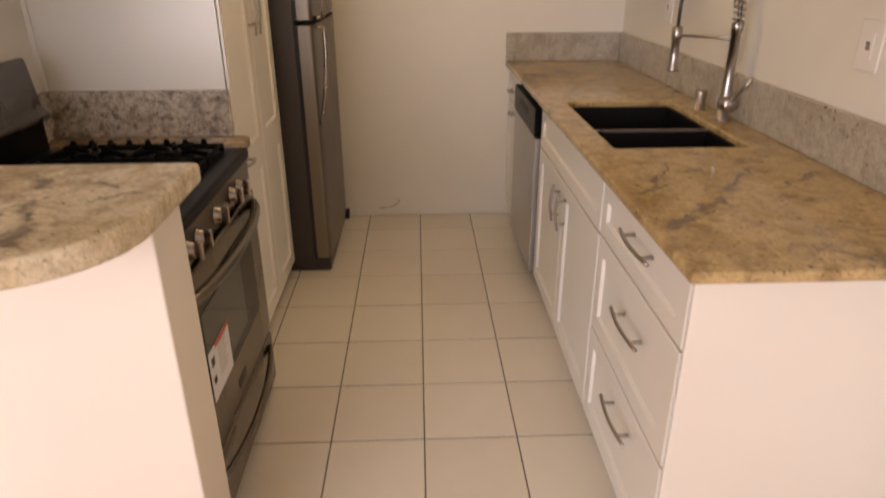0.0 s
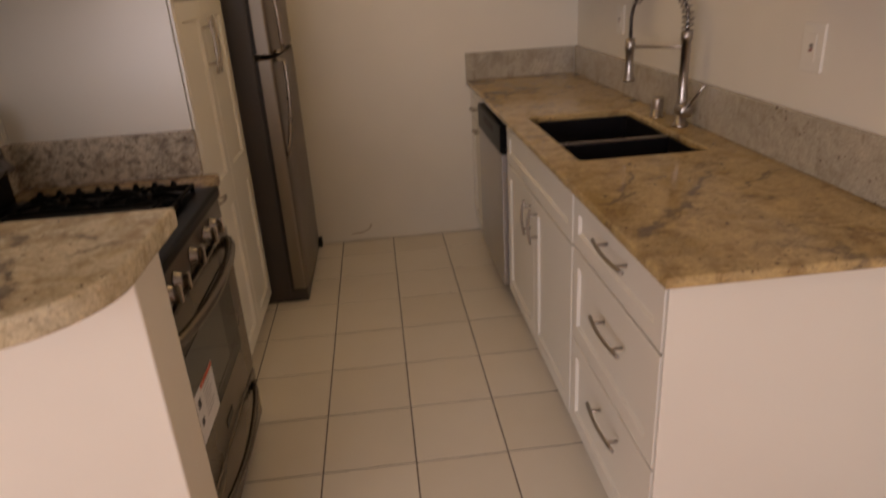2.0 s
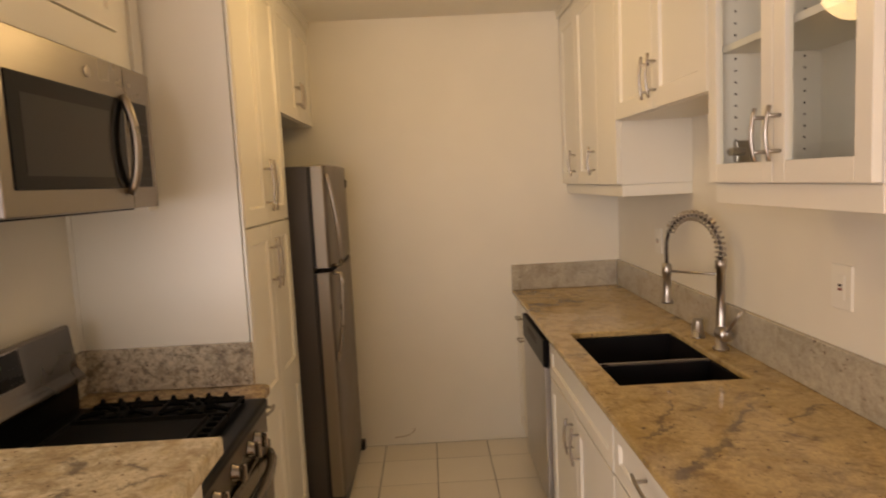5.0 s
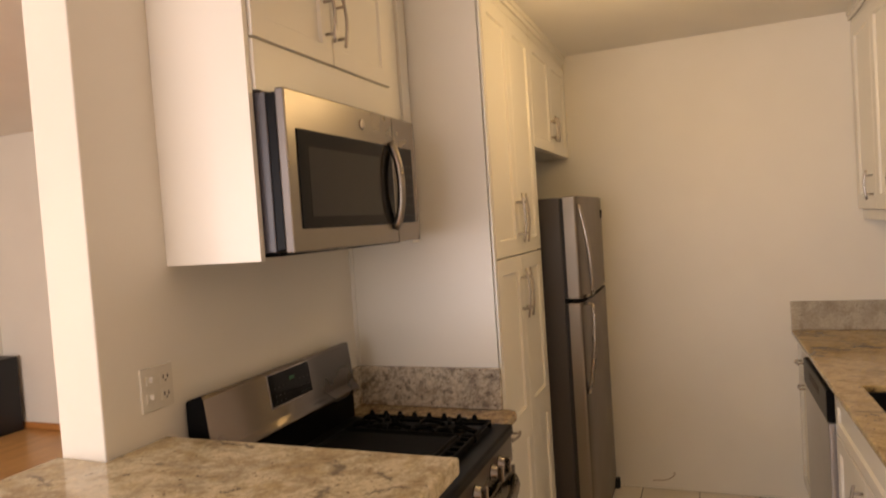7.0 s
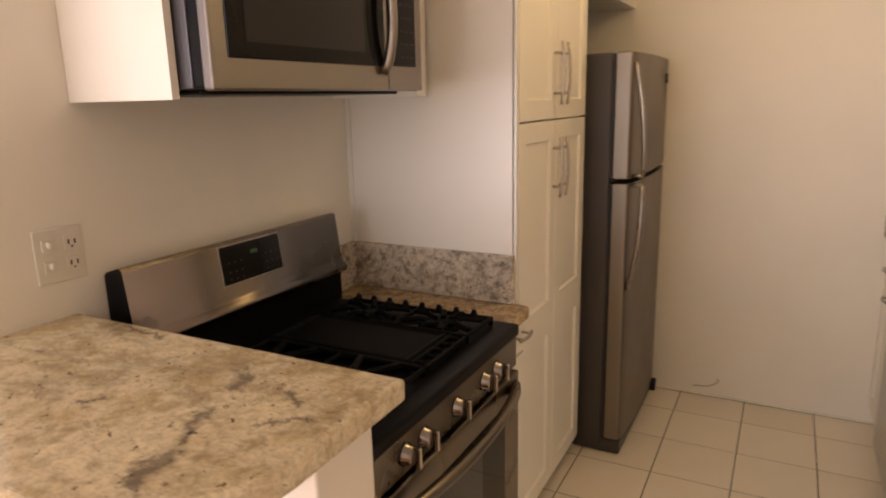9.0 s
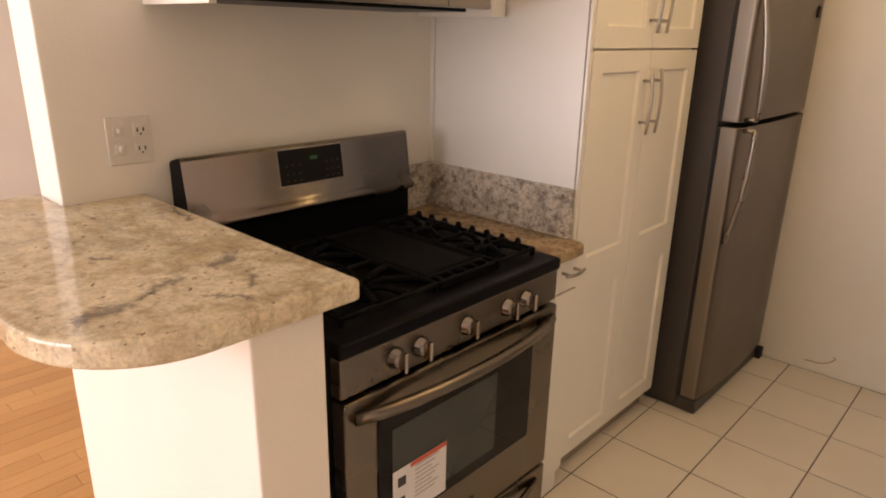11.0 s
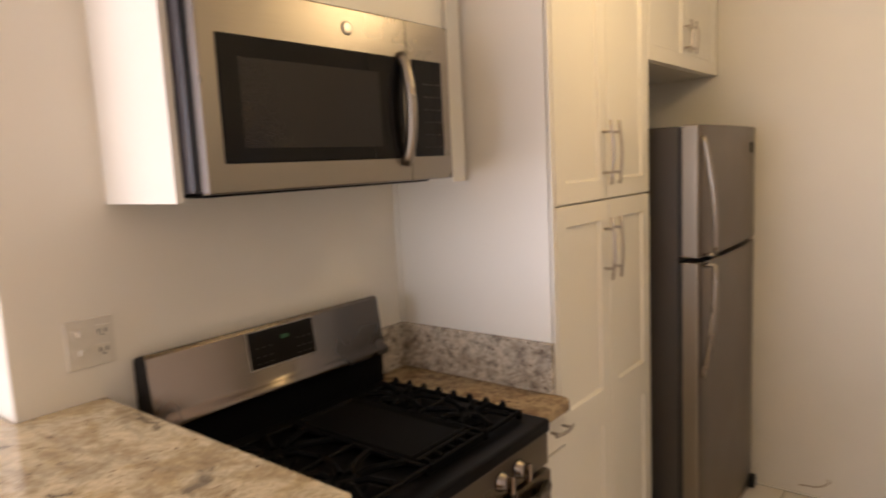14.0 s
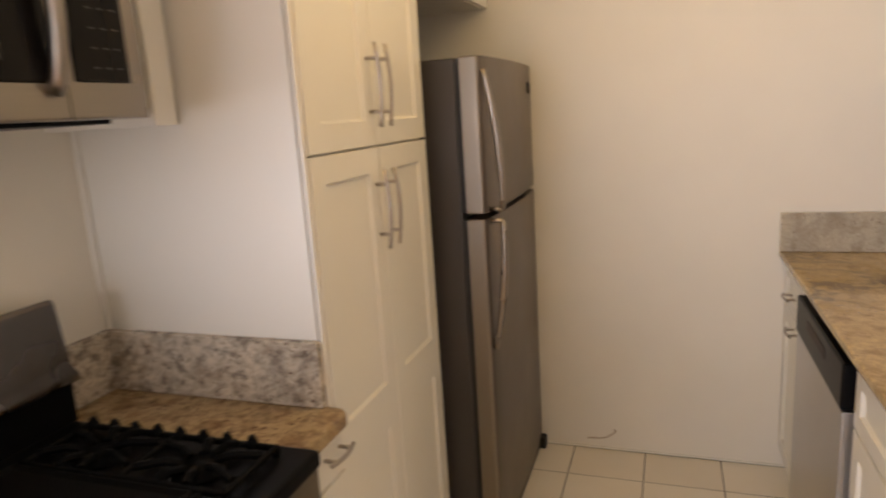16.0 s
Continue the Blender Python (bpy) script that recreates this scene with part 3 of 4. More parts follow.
box("light_rail", (XU + 0.022, 3.185, 1.485), (XR - 0.001, YB - 0.001, 1.534), CAB, u1, 0.002)
for y0, y1, hy in ((3.49, 3.895, 3.545), (3.90, 4.286, 3.955)):
    d = front(u1, XU, -1, y0, y1, 1.54, 2.46, 0.065)
    pull(d, XU, -1, 0, 0.135, True, z=1.65, y=hy)
box("wide_stile", (XU + 0.0005, 3.188, 1.54), (XU + 0.0205, 3.486, 2.46), CAB, u1, 0.0015)
box("crown_filler", (XU + 0.004, 3.188, 2.464), (XU + 0.02, 4.288, ZC - 0.002), CAB, u1, 0.001)

u2 = thing("wall_cabinet", (1.58, 2.73, 1.80), "short white shaker wall cabinet over the sink", "cabinet", UG)
box("body", (XU + 0.021, 2.283, 1.802), (XR - 0.001, 3.184, ZC - 0.001), CAB, u2, 0.001)
for y0, y1, hy in ((2.286, 2.731, 2.70), (2.737, 3.181, 2.768)):
    d = front(u2, XU, -1, y0, y1, 1.805, 2.46, 0.065)
    pull(d, XU, -1, 0, 0.15, True, z=1.915, y=hy)
box("crown_filler", (XU + 0.004, 2.286, 2.464), (XU + 0.02, 3.181, ZC - 0.002), CAB, u2, 0.001)

u3 = thing("glass_cabinet", (1.58, 1.93, 1.49), "white wall cabinet with two glazed doors, empty shelves", "cabinet", UG)
y0, y1 = 1.587, 2.278
boxes("body", [((XU + 0.021, y0, 1.545), (XR - 0.001, y0 + 0.018, ZC - 0.001)), ((XU + 0.021, y1 - 0.018, 1.545), (XR - 0.001, y1, ZC - 0.001)),
               ((XU + 0.021, y0 + 0.018, 1.545), (XR - 0.001, y1 - 0.018, 1.563)), ((XU + 0.021, y0 + 0.018, 2.46), (XR - 0.001, y1 - 0.018, ZC - 0.001)),
               ((XR - 0.012, y0 + 0.018, 1.563), (XR - 0.001, y1 - 0.018, 2.46))], CABIN, u3, 0)
for z in (1.90, 2.20):
    box("shelf", (XU + 0.03, y0 + 0.019, z), (XR - 0.013, y1 - 0.019, z + 0.018), CABIN, u3, 0.001)
bm = bmesh.new()
for ys in (y0 + 0.0183, y1 - 0.0183):
    for xs in (XU + 0.07, XR - 0.06):
        for k in range(22):
            add_lathe(bm, (xs, ys, 1.63 + 0.032 * k), ((0.0035, -0.0006), (0.0035, 0.0006)), 8, "y")
place("shelf_pin_holes", bm, SLOT, u3, kind="stuff")
boxes("light_rail", [((XU + 0.022, y0, 1.49), (XU + 0.04, y1, 1.544)), ((XU + 0.04, y0, 1.49), (XR - 0.001, y0 + 0.018, 1.544)), ((XU + 0.04, y1 - 0.018, 1.49), (XR - 0.001, y1, 1.544))], CAB, u3)
for a, b, hy in ((y0 + 0.002, 1.93, 1.897), (1.935, y1 - 0.002, 1.962)):
    w = 0.05
    d = boxes("door", [((XU, a, 1.548), (XU + 0.02, a + w, 2.46)), ((XU, b - w, 1.548), (XU + 0.02, b, 2.46)),
                       ((XU + 0.0003, a + w, 1.548), (XU + 0.02, b - w, 1.548 + 0.05)), ((XU + 0.0003, a + w, 2.40), (XU + 0.02, b - w, 2.46))], CAB, u3, 0.001)
    g = box("glass", (XU + 0.009, a + w - 0.004, 1.594), (XU + 0.013, b - w + 0.004, 2.404), GLASS, d, 0)
    g.visible_shadow = False
    pull(d, XU, -1, 0, 0.125, True, z=1.66, y=hy)
bm = bmesh.new()
add_box(bm, (XU + 0.06, y1 - 0.045, 1.60), (XU + 0.10, y1 - 0.02, 1.66), 0.003)
add_tube(bm, [(XU + 0.08, y1 - 0.04, 1.63), (XU + 0.035, y1 - 0.06, 1.63)], 0.011, 8)
place("hinge", bm, CHROME, u3, label="nickel concealed hinge")


# wall plates
def plate(x, out, y0, y1, z0, z1, name, label, slots):
    p = thing(name, (x, (y0 + y1) / 2, z0), label, "outlet")
    box("cover", (min(x, x + out * 0.006), y0, z0), (max(x, x + out * 0.006), y1, z1), PLASTIC, p, 0.002)
    for cy, cz in slots:
        box("socket", (min(x + out * 0.006, x + out * 0.0085), cy - 0.016, cz - 0.014), (max(x + out * 0.006, x + out * 0.0085), cy + 0.016, cz + 0.014), PLASTIC, p, 0.001)
        boxes("slot", [((min(x + out * 0.0084, x + out * 0.0092), cy + s - 0.0018, cz - 0.004), (max(x + out * 0.0084, x + out * 0.0092), cy + s + 0.0018, cz + 0.006)) for s in (-0.007, 0.007)]
              + [((min(x + out * 0.0084, x + out * 0.0092), cy - 0.0025, cz - 0.011), (max(x + out * 0.0084, x + out * 0.0092), cy + 0.0025, cz - 0.007))], SLOT, p, 0)
    return p


def rocker_plate(y0, y1, z0, z1):
    p = thing("wall_outlet", (XR, (y0 + y1) / 2, z0), "white wall outlet plate with a small dark red button", "outlet", "outlets above the counter")
    box("cover", (XR - 0.007, y0, z0), (XR, y1, z1), CAB, p, 0.0025)
    cy, cz = (y0 + y1) / 2, (z0 + z1) / 2
    box("insert", (XR - 0.0095, cy - 0.017, cz - 0.034), (XR - 0.0068, cy + 0.017, cz + 0.034), CAB, p, 0.0012)
    box("test_button", (XR - 0.0115, cy - 0.007, cz + 0.002), (XR - 0.0094, cy + 0.007, cz + 0.009), SLOT, p, 0.0006, label="dark button")
    box("reset_button", (XR - 0.0115, cy - 0.007, cz - 0.009), (XR - 0.0094, cy + 0.007, cz - 0.002), plain("red_button", (0.25, 0.035, 0.02), 0.4), p, 0.0006, label="dark red button")


rocker_plate(2.125, 2.215, 1.183, 1.308)
rocker_plate(3.56, 3.65, 1.183, 1.308)

# ---------------- left side ----------------
pl = plate(XL, 1, 1.63, 1.735, 1.178, 1.29, "switch_plate", "ivory plate with two toggle switches and outlet", ((1.708, 1.257), (1.708, 1.213)))
for cz in (1.257, 1.213):
    bm = bmesh.new()
    add_box(bm, (XL + 0.006, 1.645, cz - 0.012), (XL + 0.0085, 1.670, cz + 0.012), 0.001)
    add_box(bm, (XL + 0.0085, 1.653, cz - 0.003), (XL + 0.02, 1.662, cz + 0.009), 0.002)
    place("toggle", bm, PLASTIC, pl)

# gas range
RY0, RY1, RX = 1.754, 2.524, 0.045
rg = thing("gas_range", (-0.28, 2.15, 0), "stainless steel gas range with black cooktop and five knobs", "range")
box("body", (XL + 0.02, RY0, 0.03), (RX - 0.03, RY1, 0.873), BLACK, rg, 0.003)
bm = bmesh.new()
add_box(bm, (-0.605, RY0 - 0.004, 0.876), (RX + 0.012, RY1 + 0.002, 0.912), 0.009, 3)
place("cooktop", bm, BLACK, rg)
# backguard: slanted steel face on a black base
bm = bmesh.new()
prof = [(-0.626, 0.912), (-0.556, 0.912), (-0.556, 1.004), (-0.534, 1.007), (-0.527, 1.014), (-0.529, 1.024), (-0.540, 1.034), (-0.549, 1.046), (-0.566, 1.180), (-0.571, 1.187), (-0.580, 1.188), (-0.618, 1.176), (-0.626, 1.168)]
np_ = len(prof)
fa_, fb_ = [[bm.verts.new((x, y, z)) for x, z in prof] for y in (1.768, 2.5295)]
for k in range(np_):
    f = bm.faces.new((fa_[k], fa_[(k + 1) % np_], fb_[(k + 1) % np_], fb_[k]))
    f.material_index = 0 if 2 <= k <= 9 else 1
    f.smooth = 2 <= k <= 7
for q in (fa_[::-1], fb_):
    bm.faces.new(q).material_index = 1
place("backguard", bm, [STEEL, BLACK], rg, label="brushed steel backguard with black base")


def on_guard(name, ya, yb, za, zb, lift, mat, label=""):
    bm = bmesh.new()

    def gx(z):
        return -0.549 - (z - 1.046) * (0.017 / 0.134)
    vs = [bm.verts.new((gx(z) + o_, y, z + o_ * 0.2)) for o_ in (0.0, lift) for y, z in ((ya, za), (yb, za), (yb, zb), (ya, zb))]
    for q in ((0, 1, 2, 3), (4, 5, 6, 7), (0, 1, 5, 4), (1, 2, 6, 5), (2, 3, 7, 6), (3, 0, 4, 7)):
        bm.faces.new([vs[j] for j in q])
    return place(name, bm, mat, rg, label=label)


on_guard("bezel", 2.037, 2.259, 1.076, 1.179, 0.002, CHROME)
on_guard("display", 2.040, 2.256, 1.079, 1.176, 0.004, GLOSS, "black touch control display")
on_guard("clock", 2.143, 2.168, 1.142, 1.152, 0.0046, GREEN)
for yy in (2.063, 2.084, 2.106, 2.198, 2.218, 2.238):
    for zz in (1.09, 1.108, 1.132):
        on_guard("key_print", yy - 0.0028, yy + 0.0028, zz - 0.0018, zz + 0.0018, 0.0046, DARKSCR)

box("control_panel", (RX - 0.03, RY0 + 0.003, 0.786), (RX + 0.004, RY1 - 0.001, 0.8755), STEELD, rg, 0.004)
for ky in (1.905, 1.981, 2.138, 2.295, 2.373):
    k = lathe("knob", (RX + 0.004, ky, 0.831), ((0.001, 0), (0.025, 0), (0.025, 0.004), (0.021, 0.007), (0.020, 0.019), (0.017, 0.022), (0.001, 0.021)), KNOBB, rg, 20, "x", "steel burner knob")
    bm = bmesh.new()
    for px, hh, ww in ((0.022, 0.021, 0.0055), (0.034, 0.0235, 0.0055), (0.042, 0.0225, 0.0045)):
        ring = [bm.verts.new((RX + px, ky + sy * ww, 0.829 + sz * hh)) for sy, sz in ((-1, -1), (1, -1), (1, 1), (-1, 1))]
        if px > 0.03:
            for q in range(4):
                bm.faces.new((prev[q], prev[(q + 1) % 4], ring[(q + 1) % 4], ring[q]))
        else:
            bm.faces.new(ring[::-1])
        prev = ring
    bm.faces.new(prev)
    bmesh.ops.bevel(bm, geom=bm.edges[:], offset=0.0018, segments=2, profile=0.5, affect="EDGES")
    place("grip", bm, KNOB, k)
box("oven_door", (RX - 0.03, RY0 + 0.004, 0.255), (RX + 0.012, RY1 - 0.003, 0.775), STEELD, rg, 0.005)
box("oven_window", (RX + 0.0125, 1.845, 0.40), (RX + 0.015, 2.41, 0.705), GLOSS, rg, 0.002, label="black glass oven window")
box("inner_pane", (RX + 0.0152, 1.885, 0.435), (RX + 0.0165, 2.255, 0.665), plain("oven_glass_tint", (0.03, 0.035, 0.03), 0.04, 0, 0.1, 8, 0), rg, 0.0005)
hp = [(RX + 0.012 + 0.049 * math.sin(math.pi * min(1, max(0, k / 14))) ** 0.6, RY0 + 0.03 + (RY1 - RY0 - 0.06) * k / 14, 0.738) for k in range(15)]
tube("door_handle", hp, 0.0155, STEEL, rg, 14)
box("storage_drawer", (RX - 0.03, RY0 + 0.004, 0.055), (RX + 0.012, RY1 - 0.003, 0.245), STEELD, rg, 0.005)
hp = [(RX + 0.012 + 0.035 * math.sin(math.pi * k / 14) ** 0.6, RY0 + 0.05 + (RY1 - RY0 - 0.1) * k / 14, 0.21 - 0.02 * math.sin(math.pi * k / 14)) for k in range(15)]
tube("drawer_handle", hp, 0.010, STEEL, rg, 10)
box("badge", (RX + 0.0125, 2.10, 0.30), (RX + 0.015, 2.18, 0.325), DARKSCR, rg, 0.001)
st = box("sticker", (RX + 0.017, 1.885, 0.41), (RX + 0.0178, 2.062, 0.553), PAPER, rg, 0, label="white warning sticker with red band")
box("red_band", (RX + 0.0179, 1.94, 0.541), (RX + 0.0184, 2.062, 0.553), RED, st, 0)
boxes("print", [((RX + 0.0179, 1.955, 0.535 - 0.012 * k), (RX + 0.0183, 2.035 - 0.012 * (k % 3), 0.539 - 0.012 * k)) for k in range(8)], INKG, st, 0)
box("pictogram", (RX + 0.0179, 1.90, 0.505), (RX + 0.0184, 1.925, 0.53), INK, st, 0)
box("pictogram", (RX + 0.0179, 1.90, 0.455), (RX + 0.0184, 1.922, 0.475), INK, st, 0)
for fx in (-0.5, -0.05):
    for fy in (RY0 + 0.03, RY1 - 0.07):
        box("foot", (fx, fy, 0.001), (fx + 0.04, fy + 0.04, 0.03), RUBBER, rg)



def grate(ya, yb, name="grate"):
    bm = bmesh.new()
    xa, xb, z = -0.475, -0.006, 0.936
    for y in (ya, yb - 0.012):
        add_box(bm, (xa, y, z - 0.012), (xb, y + 0.012, z), 0.003, 1)
    for x in (xa, (xa + xb) / 2 - 0.006, xb - 0.012):
        add_box(bm, (x, ya, z - 0.012), (x + 0.012, yb, z), 0.003, 1)
    for x, y in ((xa, ya), (xa, yb - 0.012), (xb - 0.012, ya), (xb - 0.012, yb - 0.012)):
        add_box(bm, (x, y, 0.911), (x + 0.012, y + 0.012, z), 0.002, 1)
    ym = (ya + yb) / 2
    for cx in ((xa * 3 + xb) / 4, (xa + xb * 3) / 4):
        for k in range(8):
            a = math.pi * (k / 4 + 0.125)
            d = Vector((math.cos(a), math.sin(a), 0))
            far = 0.115 if abs(d.x) > 0.6 else (yb - ya) / 2 - 0.006
            add_tube(bm, [Vector((cx, ym, z - 0.004)) + d * 0.03, Vector((cx, ym, z + 0.004)) + d * 0.06, Vector((cx, ym, z - 0.002)) + d * far], 0.0085, 6)
    # raised finger tips along the outer sides
    for k in range(8):
        x = -0.455 + k * 0.056
        for y in (ya + 0.006 if ya < 2.0 else yb - 0.006,):
            add_tube(bm, [(x, y, z - 0.008), (x, y, z + 0.003), (x, y, z + 0.014)], [0.013, 0.010, 0.006], 8)
    place(name, bm, IRON, rg, smooth=False, label="black cast iron burner grate")


grate(1.804, 2.102)
grate(2.318, 2.486)
gy0, gy1 = 2.106, 2.314
bm = bmesh.new()
add_box(bm, (-0.475, gy0, 0.913), (-0.062, gy1, 0.938), 0.006, 2)
f = max(bm.faces, key=lambda q: (round(q.calc_center_median().z, 4), q.calc_area()))
bmesh.ops.inset_region(bm, faces=[f], thickness=0.014)
bmesh.ops.translate(bm, verts=f.verts, vec=(0, 0, -0.006))
place("griddle", bm, IRON, rg, label="flat black griddle plate")
bm = bmesh.new()
for x0, x1, y0, y1 in [(-0.058, -0.047, gy0, gy1), (-0.017, -0.006, gy0, gy1)] + [(-0.047, -0.017, gy0 + 0.012 + 0.043 * k, gy0 + 0.023 + 0.043 * k) for k in range(5)]:
    add_box(bm, (x0, y0, 0.913 if x1 - x0 < 0.02 else 0.924), (x1, y1, 0.936), 0.003, 1)
place("grate", bm, IRON, rg, label="black cast iron front grate bars")
for cx in (-0.358, -0.123):
    for cy in (1.953, 2.402):
        lathe("burner", (cx, cy, 0.911), ((0.001, 0), (0.05, 0), (0.05, 0.008), (0.034, 0.01), (0.034, 0.018), (0.001, 0.019)), IRON, rg, 20)

# small counter between range and pantry
sc = thing("small_counter", (-0.3, 2.62, 0.86), "narrow granite counter strip with mottled granite backsplash", "counter")
slab("top", [(XL + 0.002, 2.531), (-0.01, 2.531)] + arc(-0.01, 2.559, 0.032, -90, 0, 5, 0.028)[1:] + arc(-0.01, 2.693, 0.032, 0, 90, 5, 0.027) + [(XL + 0.002, 2.72)],
     0.866, 0.902, granite("granite_strip", (0.44, 0.32, 0.17), (0.28, 0.18, 0.095), (0.15, 0.09, 0.05), (0.09, 0.06, 0.045), 2.2, 0.15, 0.7), sc, 0.008)
box("splash", (XL + 0.022, 2.70, 0.9035), (-0.034, 2.7205, 1.056), GSPL2, sc, 0.002, label="mottled grey granite backsplash")
box("return_splash", (XL + 0.0015, 2.531, 0.9035), (XL + 0.021, 2.7205, 1.056), GSPL2, sc, 0.002, label="mottled grey granite backsplash")
scb = thing("filler_cabinet", (-0.3, 2.62, 0), "very narrow white base cabinet with pull", "cabinet", BG)
carcass(scb, (XL + 0.002, 2.535, 0), (-0.02, 2.718, 0.865), 0.085, XL + 0.01)
d = front(scb, -0.0, 1, 2.60, 2.716, 0.76, 0.856, 0, name="drawer")
pull(d, 0.0, 1, 0, 0.10, False, z=0.822, y=2.66)
front(scb, -0.0, 1, 2.60, 2.716, 0.095, 0.753, 0, name="door")
box("stile", (-0.019, 2.532, 0.09), (-0.004, 2.597, 0.86), CAB, scb)

# pantry
XP = -0.028
pn = thing("pantry_cabinet", (-0.33, 3.09, 0), "tall white shaker pantry cabinet with four doors", "cabinet")
box("body", (XL + 0.001, 2.740, 0.085), (XP - 0.021, 3.452, ZC - 0.001), CAB, pn, 0.001)
box("side_panel", (XL + 0.0005, 2.7215, 0.002), (XP - 0.015, 2.7395, ZC - 0.001), CAB, pn, 0.001)
box("toe_kick", (XL + 0.001, 2.74, 0.002), (XP - 0.045, 3.45, 0.084), plain("toe_board", (0.35, 0.27, 0.18), 0.6), pn)
for a, b, hy in ((2.741, 3.093, 3.062), (3.097, 3.449, 3.128)):
    d = front(pn, XP, 1, a, b, 0.09, 1.452, 0.062, rail_at=0.76)
    pull(d, XP, 1, 0, 0.205, True, z=1.293, y=hy)
    d = front(pn, XP, 1, a, b, 1.458, 2.45, 0.062)
    pull(d, XP, 1, 0, 0.205, True, z=1.607, y=hy)
box("crown_filler", (XP - 0.02, 2.741, 2.454), (XP - 0.002, 3.449, ZC - 0.002), CAB, pn, 0.001)
box("edge_strip", (XP - 0.0105, 2.722, 0.002), (XP - 0.002, 2.7375, ZC - 0.002), CAB, pn, 0.001)

# cabinet over the fridge
of = thing("fridge_cabinet", (-0.33, 3.87, 1.93), "white shaker cabinet above the fridge", "cabinet", UG)
box("body", (XL + 0.001, 3.4535, 1.935), (XP - 0.021, YB - 0.001, ZC - 0.001), CAB, of, 0.001)
for a, b, hy in ((3.456, 3.872, 3.842), (3.876, 4.288, 3.906)):
    d = front(of, XP, 1, a, b, 1.937, 2.45, 0.055)
    pull(d, XP, 1, 0, 0.13, True, z=2.06, y=hy)
box("crown_filler", (XP - 0.02, 3.456, 2.454), (XP - 0.002, 4.288, ZC - 0.002), CAB, of, 0.001)

# fridge
fg = thing("refrigerator", (-0.2, 3.885, 0), "stainless steel top-freezer refrigerator with dark grey sides", "refrigerator")
FY0, FY1 = 3.50, 4.272
box("body", (XL + 0.03, FY0 + 0.004, 0.03), (0.060, FY1 - 0.004, 1.69), BODY, fg, 0.006)
for z0, z1 in ((0.075, 1.188), (1.206, 1.692)):
    box("gasket", (0.0605, FY0 + 0.004, z0 + 0.004), (0.0765, FY1 - 0.006, z1 - 0.004), RUBBER, fg, 0)
    bm = bmesh.new()
    n = 12
    outline = [(0.077, FY0), (0.124, FY0)] + arc(0.124, FY0 + 0.016, 0.016, -75, -15, 4) + [(0.138 + 0.022 * math.sin(math.pi * (k + 0.6) / (n + 1.2)) ** 0.8, FY0 + 0.022 + (FY1 - FY0 - 0.030) * k / n) for k in range(n + 1)] + [(0.130, FY1), (0.077, FY1)]
    d = slab("door", outline, z0, z1, [STEELV, EDGE], fg, 0.004, 2)
    for p in d.data.polygons:
        p.use_smooth = abs(p.normal.z) < 0.3 and p.normal.x > 0.8
        # faces towards the window take the paler steel
        p.material_index = 1 if p.normal.y < -0.7 else 0


def fridge_pull(z_end, z_split):
    """Bar that springs from the door at its outer end and stands off at the split between the doors."""
    bm = bmesh.new()
    pts = []
    for k in range(19):
        s = k / 18
        pts.append((0.146 + 0.042 * math.sin(math.pi * 0.62 * s) ** 0.85, 3.518 + 0.02 * s, z_end + (z_split - z_end) * s))
    add_tube(bm, pts, [0.006 + 0.006 * math.sin(math.pi * (0.12 + 0.76 * k / 18)) for k in range(19)], 10, 0.9)
    x_end = pts[-1][0]
    add_tube(bm, [(0.142, 3.538, z_split), (x_end, 3.538, z_split)], 0.008, 8)
    place("handle", bm, STEELM, fg, smooth=True, label="curved brushed steel handle")


fridge_pull(1.652, 1.216)
fridge_pull(0.752, 1.178)
box("bottom_seal", (0.062, FY0 + 0.006, 0.066), (0.128, FY1 - 0.01, 0.0745), RUBBER, fg, 0.001)
box("kick_grille", (-0.3, FY0 + 0.01, 0.004), (0.140, FY1 - 0.01, 0.0655), BODY, fg, 0.006)
box("badge", (0.1525, 4.15, 1.58), (0.159, 4.18, 1.625), BLACK, fg, 0.002)
box("hinge_foot", (0.10, 4.225, 0.004), (0.165, 4.268, 0.06), RUBBER, fg, 0.004)

# microwave and its cabinet
MX, MY0, MY1, MZ0, MZ1 = -0.245, 1.772, 2.545, 1.555, 1.965
mc = thing("microwave_cabinet", (-0.48, 2.23, 1.54), "white wall cabinet framing the microwave", "cabinet", UG)
box("side_panel", (XL + 0.001, 1.752, 1.54), (-0.332, 1.770, ZC - 0.001), CAB, mc, 0.001)
box("body", (XL + 0.001, 1.7705, 1.97), (-0.342, 2.55, ZC - 0.001), CAB, mc, 0.001)
box("fascia", (-0.341, 1.772, 1.968), (-0.323, 2.55, 2.095), CAB, mc, 0.001)
for a, b, hy in ((1.773, 2.160, 2.128), (2.164, 2.548, 2.196)):
    d = front(mc, -0.322, 1, a, b, 2.102, 2.45, 0.055)
    pull(d, -0.322, 1, 0, 0.15, True, z=2.235, y=hy)
box("crown_filler", (-0.341, 1.772, 2.454), (-0.324, 2.55, ZC - 0.002), CAB, mc, 0.001)
box("filler", (XL + 0.001, 2.555, 1.56), (-0.333, 2.64, ZC - 0.001), CAB, mc, 0.001)
box("scribe", (XL + 0.001, 2.644, 1.54), (-0.322, 2.708, ZC - 0.001), CAB, mc, 0.001)

mw = thing("microwave", (-0.44, 2.16, MZ0), "stainless steel over-the-range microwave with black glass door", "microwave")
box("body", (XL + 0.003, MY0 + 0.002, MZ0 + 0.004), (-0.300, MY1 - 0.002, MZ1 - 0.004), plain("microwave_side_paint", (0.05, 0.045, 0.05), 0.35), mw, 0.003)
